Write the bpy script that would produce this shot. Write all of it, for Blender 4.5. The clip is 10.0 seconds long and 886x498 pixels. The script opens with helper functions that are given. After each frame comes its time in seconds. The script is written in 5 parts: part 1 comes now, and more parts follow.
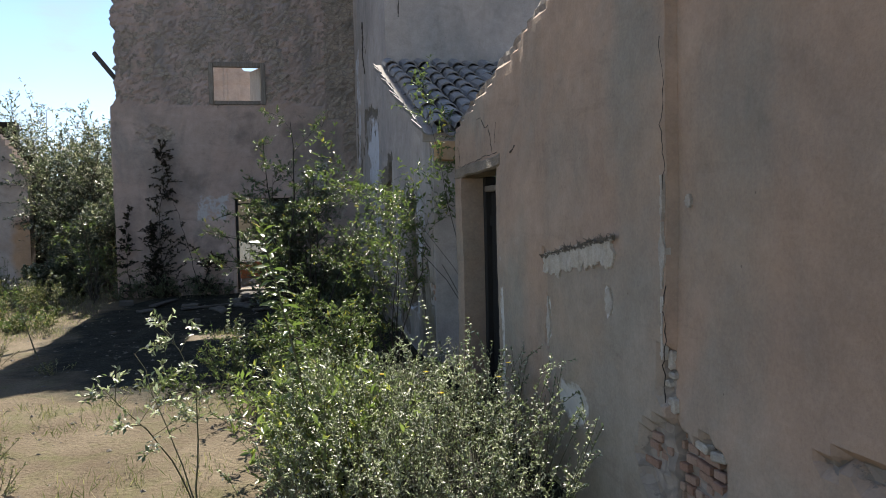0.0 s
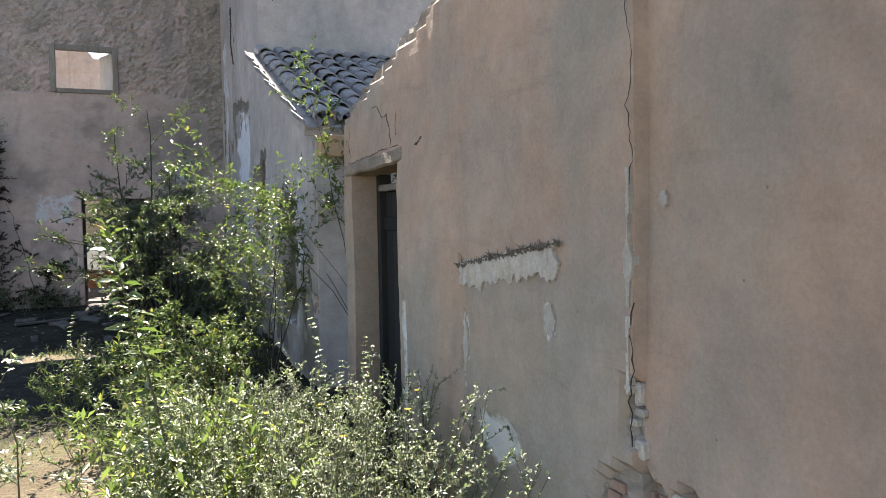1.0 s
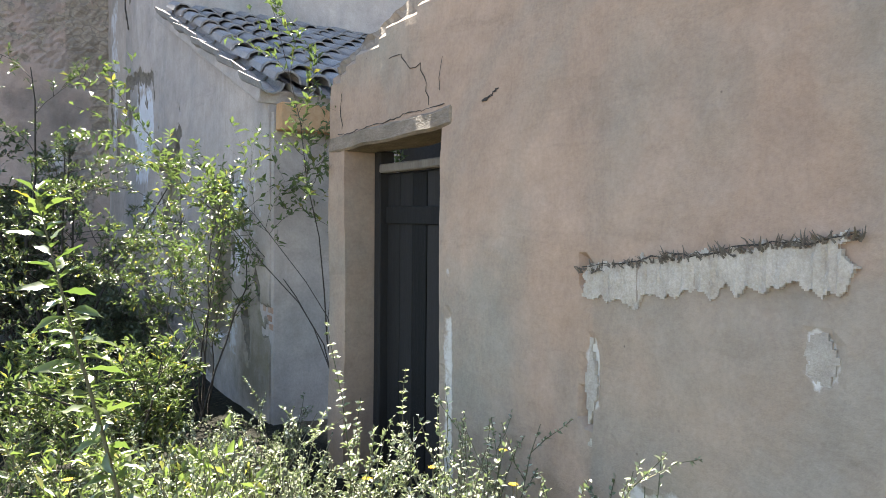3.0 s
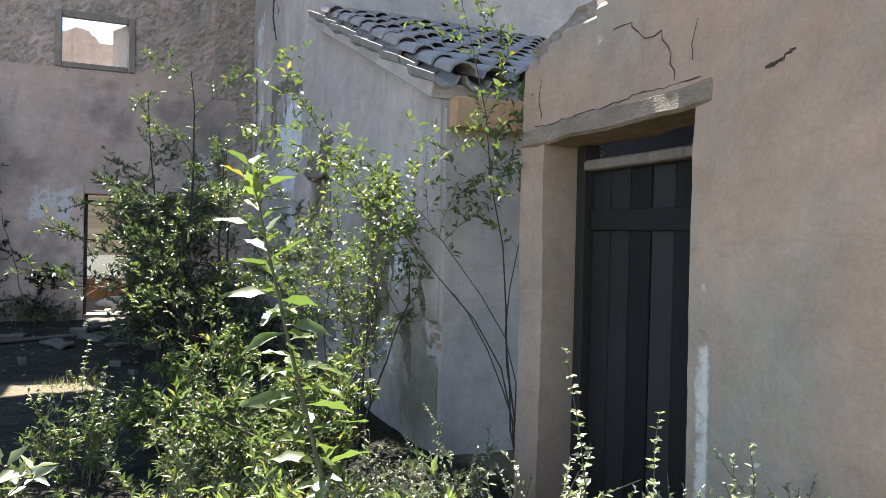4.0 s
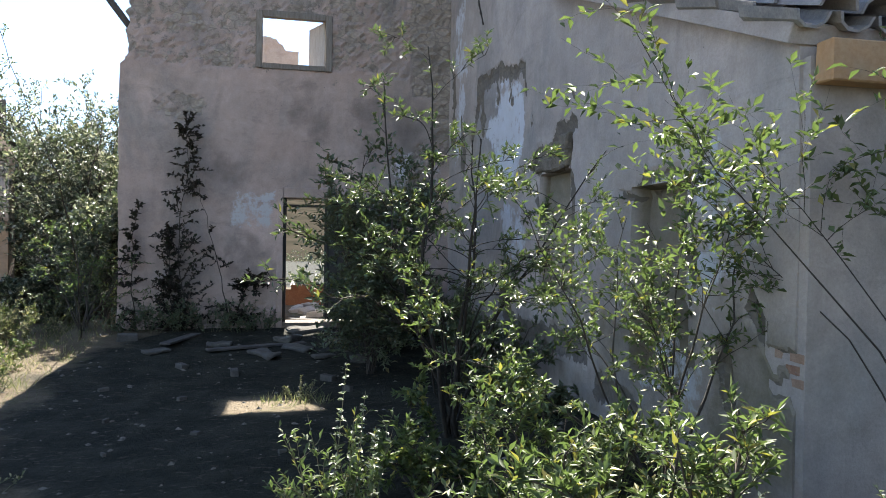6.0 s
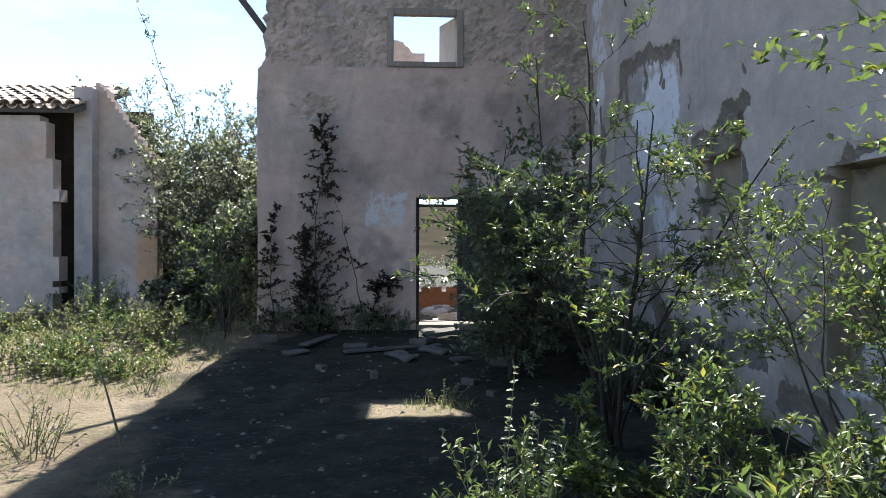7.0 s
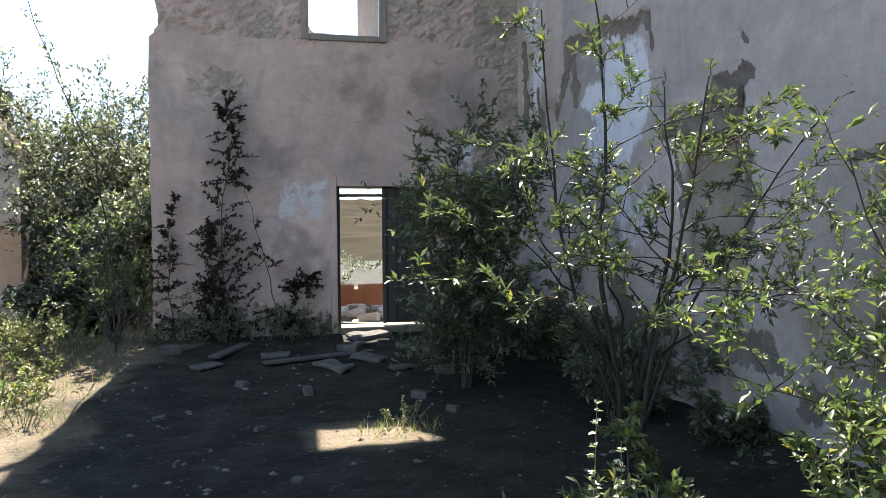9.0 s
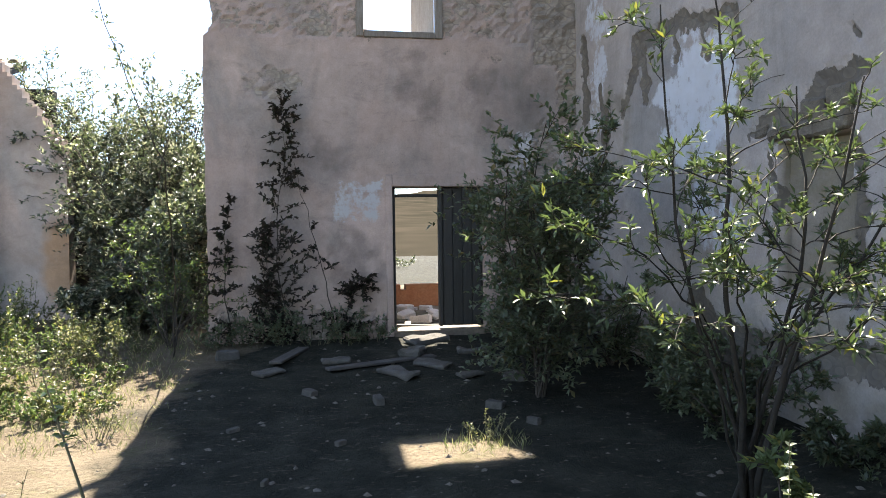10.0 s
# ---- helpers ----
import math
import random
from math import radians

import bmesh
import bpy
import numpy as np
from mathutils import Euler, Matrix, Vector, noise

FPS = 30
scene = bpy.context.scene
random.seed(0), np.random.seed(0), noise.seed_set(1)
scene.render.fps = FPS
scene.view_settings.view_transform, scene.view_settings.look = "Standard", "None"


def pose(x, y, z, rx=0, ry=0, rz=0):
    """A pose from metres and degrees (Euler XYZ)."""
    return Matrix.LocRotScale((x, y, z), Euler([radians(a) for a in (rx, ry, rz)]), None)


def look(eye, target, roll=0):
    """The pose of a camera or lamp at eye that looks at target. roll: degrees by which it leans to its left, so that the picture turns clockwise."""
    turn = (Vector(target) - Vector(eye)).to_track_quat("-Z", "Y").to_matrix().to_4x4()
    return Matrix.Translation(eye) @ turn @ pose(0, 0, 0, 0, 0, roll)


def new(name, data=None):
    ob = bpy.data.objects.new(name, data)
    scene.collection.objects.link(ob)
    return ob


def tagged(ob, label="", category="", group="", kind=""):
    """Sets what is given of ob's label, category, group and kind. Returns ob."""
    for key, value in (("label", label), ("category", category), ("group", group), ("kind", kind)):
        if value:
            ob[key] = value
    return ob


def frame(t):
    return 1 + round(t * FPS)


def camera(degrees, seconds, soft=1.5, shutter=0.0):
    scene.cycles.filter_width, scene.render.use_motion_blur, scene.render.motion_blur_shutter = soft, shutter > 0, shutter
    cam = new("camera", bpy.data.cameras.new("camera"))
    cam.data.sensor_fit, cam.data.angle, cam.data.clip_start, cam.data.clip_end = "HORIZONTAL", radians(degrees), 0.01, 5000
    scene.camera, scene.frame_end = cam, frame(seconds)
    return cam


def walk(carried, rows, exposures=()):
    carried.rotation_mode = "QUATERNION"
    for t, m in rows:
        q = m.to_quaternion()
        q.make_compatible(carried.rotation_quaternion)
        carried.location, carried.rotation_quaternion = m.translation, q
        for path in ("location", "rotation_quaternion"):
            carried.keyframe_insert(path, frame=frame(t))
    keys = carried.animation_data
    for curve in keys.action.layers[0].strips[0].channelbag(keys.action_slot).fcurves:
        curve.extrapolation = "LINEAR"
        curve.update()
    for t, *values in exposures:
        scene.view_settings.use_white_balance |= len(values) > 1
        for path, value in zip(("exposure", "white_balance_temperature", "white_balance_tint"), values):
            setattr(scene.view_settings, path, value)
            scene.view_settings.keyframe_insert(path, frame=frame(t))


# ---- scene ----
cam = camera(62.4, 10.0, 0.8)
PATH = [
    (0, (0.108, 0.812, 1.632), (0.552, 2.76, 1.531), -1.3),
    (0.5, (0.116, 1.166, 1.653), (0.702, 3.075, 1.551), -1.3),
    (1, (0.129, 1.558, 1.614), (0.911, 3.396, 1.52), -0.9),
    (1.5, (0.033, 1.948, 1.6), (0.961, 3.718, 1.514), -0.4),
    (2, (-0.025, 2.335, 1.6), (1.055, 4.016, 1.5), -0.2),
    (2.2, (-0.04, 2.505, 1.593), (1.095, 4.149, 1.493), -0.1),
    (3.3, (-0.18, 3.338, 1.489), (0.856, 5.047, 1.435), 1.0),
    (3.5, (-0.193, 3.506, 1.475), (0.782, 5.252, 1.43), 0.9),
    (4, (-0.252, 3.874, 1.447), (0.567, 5.698, 1.416), 1.3),
    (4.5, (-0.356, 4.239, 1.44), (0.352, 6.109, 1.402), 1.1),
    (5, (-0.456, 4.56, 1.423), (0.166, 6.46, 1.389), 1.1),
    (5.5, (-0.61, 4.909, 1.395), (-0.001, 6.814, 1.372), 1.1),
    (6, (-0.738, 5.221, 1.391), (-0.302, 7.172, 1.369), 0.9),
    (6.2, (-0.776, 5.315, 1.383), (-0.436, 7.286, 1.364), 1.4),
    (7.3, (-0.965, 5.811, 1.287), (-0.867, 7.808, 1.277), -0.3),
    (7.5, (-0.989, 5.921, 1.278), (-0.867, 7.917, 1.273), -0.3),
    (8, (-1.033, 6.179, 1.292), (-0.815, 8.167, 1.276), -0.6),
    (8.5, (-1.18, 6.415, 1.276), (-0.829, 8.384, 1.262), -0.5),
    (9, (-1.444, 6.694, 1.314), (-1.006, 8.645, 1.282), -0.6),
    (9.5, (-1.667, 6.87, 1.395), (-1.227, 8.82, 1.348), -0.7),
    (10, (-1.848, 7.019, 1.413), (-1.469, 8.982, 1.365), -0.8),
]
EXPOSURES = [
    (0.0, 1.42, 6800, 11), (0.5, 1.72, 6950, 11), (1.0, 2.35, 7050, 11), (1.5, 2.8, 7000, 11), (2.0, 2.98, 7000, 10), (3.5, 2.72, 7000, 10), (4.5, 2.48, 6750, 10), (5.0, 2.38, 6650, 10), (5.5, 2.3, 6650, 10),
    (6.0, 2.28, 6600, 10), (7.5, 2.05, 6350, 10), (8.5, 2.35, 6650, 11), (9.0, 2.53, 6900, 11), (10.0, 2.6, 7050, 11),
]
walk(cam, [(t, look(eye, target, roll)) for t, eye, target, roll in PATH], EXPOSURES)

# ---- world, sun, exposure ----
SUN_TO = Vector((0.035, 1.0, 0.976)).normalized()
world = bpy.data.worlds.new("sky_world")
scene.world = world
world.use_nodes = True
wn, wl = world.node_tree.nodes, world.node_tree.links
wn.clear()
sky = wn.new("ShaderNodeTexSky")
sky.sky_type, sky.sun_disc = "NISHITA", False
sky.sun_elevation, sky.sun_rotation = math.asin(SUN_TO.z), math.atan2(SUN_TO.x, SUN_TO.y)
sky.air_density, sky.dust_density, sky.ozone_density = 0.75, 0.0, 1.8
tc = wn.new("ShaderNodeTexCoord")
mp = wn.new("ShaderNodeMapping")
mp.inputs["Scale"].default_value = (1.0, 1.0, 3.2)
cn = wn.new("ShaderNodeTexNoise")
cn.inputs["Scale"].default_value, cn.inputs["Detail"].default_value, cn.inputs["Roughness"].default_value = 2.6, 7, 0.58
cr = wn.new("ShaderNodeValToRGB")
cr.color_ramp.elements[0].position, cr.color_ramp.elements[1].position = 0.5, 0.7
mx = wn.new("ShaderNodeMix")
mx.data_type = "RGBA"
mx.inputs["B"].default_value = (3.0, 3.25, 3.65, 1)
bgn = wn.new("ShaderNodeBackground")
bgn.inputs["Strength"].default_value = 0.085
out = wn.new("ShaderNodeOutputWorld")
wl.new(tc.outputs["Generated"], mp.inputs["Vector"])
wl.new(mp.outputs["Vector"], cn.inputs["Vector"])
wl.new(cn.outputs["Fac"], cr.inputs["Fac"])
wl.new(cr.outputs["Color"], mx.inputs["Factor"])
wl.new(sky.outputs["Color"], mx.inputs["A"])
wl.new(mx.outputs["Result"], bgn.inputs["Color"])
wl.new(bgn.outputs["Background"], out.inputs["Surface"])

sun_data = bpy.data.lights.new("sun", "SUN")
sun_data.energy, sun_data.angle, sun_data.color = 5.0, radians(0.55), (1.0, 0.95, 0.86)
sun = new("sun", sun_data)
sun.matrix_world = look(SUN_TO * 60, (0, 0, 0))


# ---- materials ----
class Nodes:
    """A short way to wire a node material."""

    def __init__(self, name):
        self.m = bpy.data.materials.new(name)
        self.m.use_nodes = True
        self.t = self.m.node_tree
        self.t.nodes.clear()
        self.out = self.t.nodes.new("ShaderNodeOutputMaterial")
        self.co = self.t.nodes.new("ShaderNodeTexCoord").outputs["Object"]

    def add(self, kind, **sets):
        n = self.t.nodes.new(kind)
        for k, v in sets.items():
            self.put(n.inputs[k.replace("_", " ")], v)
        return n

    def put(self, socket, v):
        if isinstance(v, bpy.types.NodeSocket):
            self.t.links.new(v, socket)
        else:
            socket.default_value = v

    def mapped(self, sx, sy, sz):
        n = self.add("ShaderNodeMapping", Vector=self.co)
        n.inputs["Scale"].default_value = (sx, sy, sz)
        return n.outputs["Vector"]

    def noise(self, scale, detail=5.0, rough=0.6, vec=None, distort=0.0):
        return self.add("ShaderNodeTexNoise", Vector=vec or self.co, Scale=scale, Detail=detail, Roughness=rough, Distortion=distort).outputs["Fac"]

    def ramp(self, fac, lo, hi, c0=(0, 0, 0, 1), c1=(1, 1, 1, 1)):
        n = self.add("ShaderNodeValToRGB", Fac=fac)
        e = n.color_ramp.elements
        e[0].position, e[1].position, e[0].color, e[1].color = lo, hi, c0, c1
        return n.outputs["Color"]

    def mix(self, fac, a, b, blend="MIX"):
        n = self.t.nodes.new("ShaderNodeMix")
        n.data_type, n.blend_type = "RGBA", blend
        self.put(n.inputs["Factor"], fac)
        self.put(n.inputs["A"], a)
        self.put(n.inputs["B"], b)
        return n.outputs["Result"]

    def math(self, op, a, b=0.0):
        n = self.t.nodes.new("ShaderNodeMath")
        n.operation = op
        self.put(n.inputs[0], a)
        self.put(n.inputs[1], b)
        return n.outputs[0]

    def attr(self, name):
        n = self.t.nodes.new("ShaderNodeAttribute")
        n.attribute_name = name
        return n.outputs["Fac"]

    def bump(self, height, strength, dist=0.02, normal=None):
        n = self.add("ShaderNodeBump", Height=height, Strength=strength, Distance=dist)
        if normal:
            self.put(n.inputs["Normal"], normal)
        return n.outputs["Normal"]

    def finish(self, color, rough=0.9, normal=None, metal=0.0, spec=0.3):
        p = self.add("ShaderNodeBsdfPrincipled", Base_Color=color, Roughness=rough, Metallic=metal)
        p.inputs["Specular IOR Level"].default_value = spec
        if normal:
            self.put(p.inputs["Normal"], normal)
        self.t.links.new(p.outputs["BSDF"], self.out.inputs["Surface"])
        return self.m


def c(r, g, b):
    return (r, g, b, 1.0)


def plaster(name, main, second, grey, stain, bare=c(0.24, 0.2, 0.165), pale=c(0.6, 0.6, 0.6), light=0.5, fill=None, second_warm=c(0.46, 0.31, 0.21)):
    """Old lime plaster: cloudy tints, runs, specks; 'bare' shows the core, 'pale' an older whitewash."""
    n = Nodes(name)
    col = n.mix(n.ramp(n.noise(0.55, 4, 0.55), 0.38, 0.62), main, second)
    col = n.mix(n.ramp(n.noise(0.9, 5, 0.6, n.mapped(1.3, 1.0, 0.6), 0.6), 0.47, 0.66), col, grey)
    gr = n.math("ADD", n.attr("grey"), n.math("MULTIPLY", n.math("SUBTRACT", n.noise(1.6, 6, 0.65), 0.5), 1.3))
    col = n.mix(n.math("MULTIPLY", n.ramp(gr, 0.3, 0.75), 0.85), col, fill or grey)
    runs = n.ramp(n.noise(2.2, 7, 0.7, n.mapped(1.4, 1.4, 0.22), 0.5), 0.55, 0.8)
    col = n.mix(n.math("MULTIPLY", runs, 0.35), col, stain)
    cloud = n.noise(0.75, 8, 0.68, None, 0.4)
    col = n.mix(0.45, col, n.ramp(cloud, 0.34, 0.66, c(0.5, 0.5, 0.5), c(1.22, 1.2, 1.18)), "MULTIPLY")
    warm = n.noise(0.42, 6, 0.6, n.mapped(1, 1.0, 1.6), 0.8)
    col = n.mix(n.math("MULTIPLY", n.ramp(warm, 0.5, 0.68), 0.5), col, second_warm)
    smear = n.noise(1.9, 7, 0.7, n.mapped(1, 0.5, 2.4), 0.6)
    col = n.mix(n.math("MULTIPLY", n.ramp(smear, 0.56, 0.7), 0.3), col, stain)
    grain = n.noise(55, 4, 0.7)
    col = n.mix(0.22, col, n.ramp(grain, 0.3, 0.7, c(0.25, 0.24, 0.23), c(1, 0.98, 0.95)), "MULTIPLY")
    blot = n.noise(7, 6, 0.7)
    col = n.mix(0.3, col, n.ramp(blot, 0.33, 0.67, c(0.55, 0.53, 0.5), c(1.1, 1.1, 1.1)), "MULTIPLY")
    specks = n.ramp(n.add("ShaderNodeTexVoronoi", Vector=n.co, Scale=9.0).outputs["Distance"], 0.035, 0.055, c(1, 1, 1), c(0, 0, 0))
    col = n.mix(n.math("MULTIPLY", specks, n.ramp(n.noise(2.2, 2), 0.5, 0.6)), col, stain)
    edge = n.math("ADD", n.math("MULTIPLY", n.noise(9, 6, 0.7), 0.5), n.math("MULTIPLY", n.noise(2.6, 6, 0.7), 0.5))
    pl = n.math("ADD", n.attr("pale"), n.math("MULTIPLY", n.math("SUBTRACT", edge, 0.5), 1.5))
    col = n.mix(n.ramp(pl, 0.42, 0.56), col, n.mix(0.5, pale, n.ramp(n.noise(4, 6, 0.7), 0.3, 0.7, c(0.42, 0.41, 0.4), pale)))
    ba = n.math("ADD", n.attr("bare"), n.math("MULTIPLY", n.math("SUBTRACT", edge, 0.5), 1.6))
    mask = n.ramp(ba, 0.46, 0.52)
    core = n.mix(n.ramp(n.noise(6, 6, 0.7), 0.35, 0.65), bare, n.mix(light, bare, c(0.42, 0.37, 0.31)))
    core = n.mix(n.ramp(n.noise(2.0, 3), 0.5, 0.7), core, n.mix(0.6, core, c(0.12, 0.11, 0.105)))
    cells = n.add("ShaderNodeTexVoronoi", Vector=n.mapped(1, 1, 1.55), Scale=5.6)
    core = n.mix(0.4, core, n.ramp(n.math("FRACT", n.math("MULTIPLY", cells.outputs["Distance"], 3.0)), 0.0, 1.0, c(0.7, 0.69, 0.68), c(1.25, 1.22, 1.18)), "MULTIPLY")
    rim = n.t.nodes.new("ShaderNodeTexVoronoi")
    rim.feature = "DISTANCE_TO_EDGE"
    n.put(rim.inputs["Vector"], n.mapped(1, 1, 1.55))
    rim.inputs["Scale"].default_value = 5.6
    core = n.mix(n.math("MULTIPLY", n.ramp(rim.outputs["Distance"], 0.02, 0.09, c(1, 1, 1), c(0, 0, 0)), 0.6), core, n.mix(0.5, bare, c(0.1, 0.09, 0.08)))
    col = n.mix(mask, col, core)
    h = n.math("ADD", n.math("MULTIPLY", grain, 0.35), n.math("MULTIPLY", blot, 0.8))
    h = n.math("SUBTRACT", h, n.math("MULTIPLY", mask, 1.4))
    return n.finish(col, 0.93, n.bump(h, 0.45, 0.02), spec=0.15)


PLASTER_DOOR = plaster("pink_brown_plaster", c(0.45, 0.325, 0.243), c(0.41, 0.3, 0.228), c(0.32, 0.285, 0.235), c(0.17, 0.135, 0.105), pale=c(0.56, 0.53, 0.48))
PLASTER_BACK = plaster("weathered_grey_pink_plaster", c(0.5, 0.385, 0.335), c(0.41, 0.325, 0.285), c(0.29, 0.26, 0.24), c(0.11, 0.1, 0.09), pale=c(0.44, 0.43, 0.44), fill=c(0.2, 0.165, 0.15), second_warm=c(0.43, 0.31, 0.26))
PLASTER_SIDE = plaster("grey_limewashed_plaster", c(0.48, 0.425, 0.395), c(0.4, 0.36, 0.335), c(0.33, 0.315, 0.305), c(0.15, 0.135, 0.12), bare=c(0.14, 0.122, 0.1), pale=c(0.54, 0.56, 0.61), light=0.12, fill=c(0.2, 0.175, 0.12), second_warm=c(0.42, 0.37, 0.35))
PLASTER_OUT = plaster("pink_outhouse_plaster", c(0.55, 0.44, 0.38), c(0.47, 0.39, 0.35), c(0.42, 0.38, 0.35), c(0.2, 0.16, 0.13), fill=c(0.5, 0.3, 0.17))
PLASTER_PINK = plaster("sunbleached_pink_plaster", c(0.64, 0.53, 0.46), c(0.6, 0.53, 0.47), c(0.6, 0.52, 0.46), c(0.33, 0.25, 0.2))


def simple(name, a, b, scale=6.0, rough=0.85, bump=0.4, dist=0.01, stretch=(1, 1, 1), third=None, spec=0.25):
    n = Nodes(name)
    v = n.mapped(*stretch)
    f = n.noise(scale, 6, 0.65, v)
    col = n.mix(n.ramp(f, 0.33, 0.67), a, b)
    rnd = n.add("ShaderNodeObjectInfo").outputs["Random"]
    col = n.mix(n.math("MULTIPLY", rnd, 0.45), col, third or n.mix(0.6, a, c(0.1, 0.09, 0.085)))
    fine = n.noise(scale * 8, 4, 0.7, v)
    col = n.mix(0.35, col, n.ramp(fine, 0.3, 0.7, c(0.5, 0.5, 0.5), c(1.1, 1.1, 1.1)), "MULTIPLY")
    return n.finish(col, rough, n.bump(n.math("ADD", f, n.math("MULTIPLY", fine, 0.4)), bump, dist), spec=spec)


TILE = simple("lichen_grey_clay_tile", c(0.17, 0.175, 0.19), c(0.29, 0.28, 0.27), 9, third=c(0.24, 0.2, 0.17))
TILE_PALE = simple("sunlit_clay_tile", c(0.34, 0.29, 0.24), c(0.46, 0.4, 0.33), 7, third=c(0.3, 0.19, 0.13))
BRICK = simple("fired_clay_brick", c(0.23, 0.125, 0.085), c(0.32, 0.2, 0.145), 22, third=c(0.44, 0.36, 0.28))
MORTAR = simple("crumbling_lime_mortar", c(0.4, 0.35, 0.285), c(0.56, 0.51, 0.43), 16, bump=0.9)
LINTEL = simple("rough_grey_lintel", c(0.17, 0.135, 0.1), c(0.31, 0.25, 0.19), 14, bump=0.9, dist=0.02, stretch=(1, 0.35, 1))
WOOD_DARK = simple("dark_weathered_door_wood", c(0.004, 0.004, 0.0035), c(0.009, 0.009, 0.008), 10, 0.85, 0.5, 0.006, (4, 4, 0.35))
WOOD_GREY = simple("silvered_old_timber", c(0.16, 0.135, 0.11), c(0.27, 0.24, 0.205), 9, 0.85, 0.6, 0.006, (3, 3, 0.4))
WOOD_PALE = simple("bleached_shutter_wood", c(0.42, 0.4, 0.36), c(0.58, 0.55, 0.5), 9, 0.85, 0.5, 0.005, (3, 3, 0.4))
WOOD_BEAM = simple("dark_timber_beam", c(0.05, 0.045, 0.042), c(0.11, 0.1, 0.09), 9, 0.85, 0.6, 0.006, (0.6, 3, 3))
WOOD_GREEN = simple("faded_green_black_door_wood", c(0.02, 0.02, 0.017), c(0.04, 0.04, 0.034), 10, 0.7, 0.5, 0.006, (4, 4, 0.35))
LEDGE = simple("brown_crumbling_stone", c(0.13, 0.11, 0.085), c(0.24, 0.205, 0.16), 12, 0.95, 0.9, 0.02)
ORANGE = simple("orange_ochre_plaster", c(0.27, 0.105, 0.045), c(0.34, 0.16, 0.08), 4, 0.92, 0.5)
OCHRE = simple("orange_ochre_limewash", c(0.5, 0.27, 0.12), c(0.46, 0.33, 0.2), 4, 0.92, 0.5)
PEBBLE = simple("earthy_pebble", c(0.09, 0.08, 0.065), c(0.18, 0.16, 0.135), 20)
# Two copies of one rubble: yard shade and ruin sunlight put into the colour.
RUBBLE_DARK = simple("shade_toned_rubble", c(0.06, 0.056, 0.048), c(0.12, 0.11, 0.095), 9, 0.92, 0.8, 0.015)
RUBBLE_PALE = simple("sunlit_toned_rubble", c(0.5, 0.46, 0.4), c(0.66, 0.62, 0.56), 8, 0.92, 0.6)
# Near-black tone stands in for the shade inside the openings.
INTERIOR = simple("shade_black_inner_wall", c(0.03, 0.027, 0.024), c(0.06, 0.054, 0.047), 4)
HILL = simple("dry_scrub_hillside", c(0.06, 0.05, 0.038), c(0.02, 0.021, 0.015), 0.12, 0.95, 0.1, third=c(0.05, 0.043, 0.034), spec=0.0)


def ground_material():
    n = Nodes("dry_earth_with_litter")
    col = n.mix(n.ramp(n.noise(1.1, 6, 0.6), 0.36, 0.64), c(0.122, 0.094, 0.063), c(0.185, 0.15, 0.105))
    moss = n.ramp(n.noise(1.7, 6, 0.68, None, 0.7), 0.5, 0.66)
    col = n.mix(n.math("MULTIPLY", moss, 0.7), col, c(0.12, 0.12, 0.055))
    # Mask for the dark tone: wall shade painted into the earth, plus dark soil.
    shade_mix = n.math("ADD", n.attr("shade_and_soil"), n.math("MULTIPLY", n.math("SUBTRACT", n.noise(1.3, 6, 0.65), 0.5), 0.9))
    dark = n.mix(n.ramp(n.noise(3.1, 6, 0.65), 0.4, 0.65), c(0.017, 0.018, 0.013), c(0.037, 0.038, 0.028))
    col = n.mix(n.ramp(shade_mix, 0.38, 0.62), col, dark)
    crumbs = n.noise(34, 6, 0.75)
    col = n.mix(0.55, col, n.ramp(crumbs, 0.33, 0.67, c(0.4, 0.38, 0.34), c(1.12, 1.1, 1.05)), "MULTIPLY")
    litter = n.ramp(n.noise(11, 6, 0.72, n.mapped(1, 1.8, 1)), 0.58, 0.64)
    col = n.mix(n.math("MULTIPLY", litter, 0.6), col, c(0.1, 0.082, 0.06))
    peb = n.add("ShaderNodeTexVoronoi", Vector=n.co, Scale=22.0).outputs["Distance"]
    h = n.math("ADD", n.math("MULTIPLY", crumbs, 0.9), n.math("MULTIPLY", peb, -0.5))
    return n.finish(col, 0.95, n.bump(h, 0.85, 0.03), spec=0.15)


GROUND = ground_material()


def leaf_material(name, a, b, odd, odd_share=0.08, trans=0.42, rough=0.36, spec=0.6, single=False):
    n = Nodes(name)
    rnd = n.add("ShaderNodeObjectInfo").outputs["Random"] if single else n.add("ShaderNodeNewGeometry").outputs["Random Per Island"]
    col = n.mix(rnd, a, b)
    col = n.mix(n.ramp(n.math("FRACT", n.math("MULTIPLY", rnd, 37.0)), 1 - odd_share, 1 - odd_share + 0.01), col, odd)
    p = n.add("ShaderNodeBsdfPrincipled", Base_Color=col, Roughness=rough)
    p.inputs["Specular IOR Level"].default_value = spec
    tcol = n.mix(1.0, col, c(1.25, 1.45, 0.9), "MULTIPLY")
    tr = n.add("ShaderNodeBsdfTranslucent", Color=tcol)
    ms = n.t.nodes.new("ShaderNodeMixShader")
    ms.inputs[0].default_value = trans
    n.t.links.new(p.outputs[0], ms.inputs[1])
    n.t.links.new(tr.outputs[0], ms.inputs[2])
    n.t.links.new(ms.outputs[0], n.out.inputs["Surface"])
    return n.m


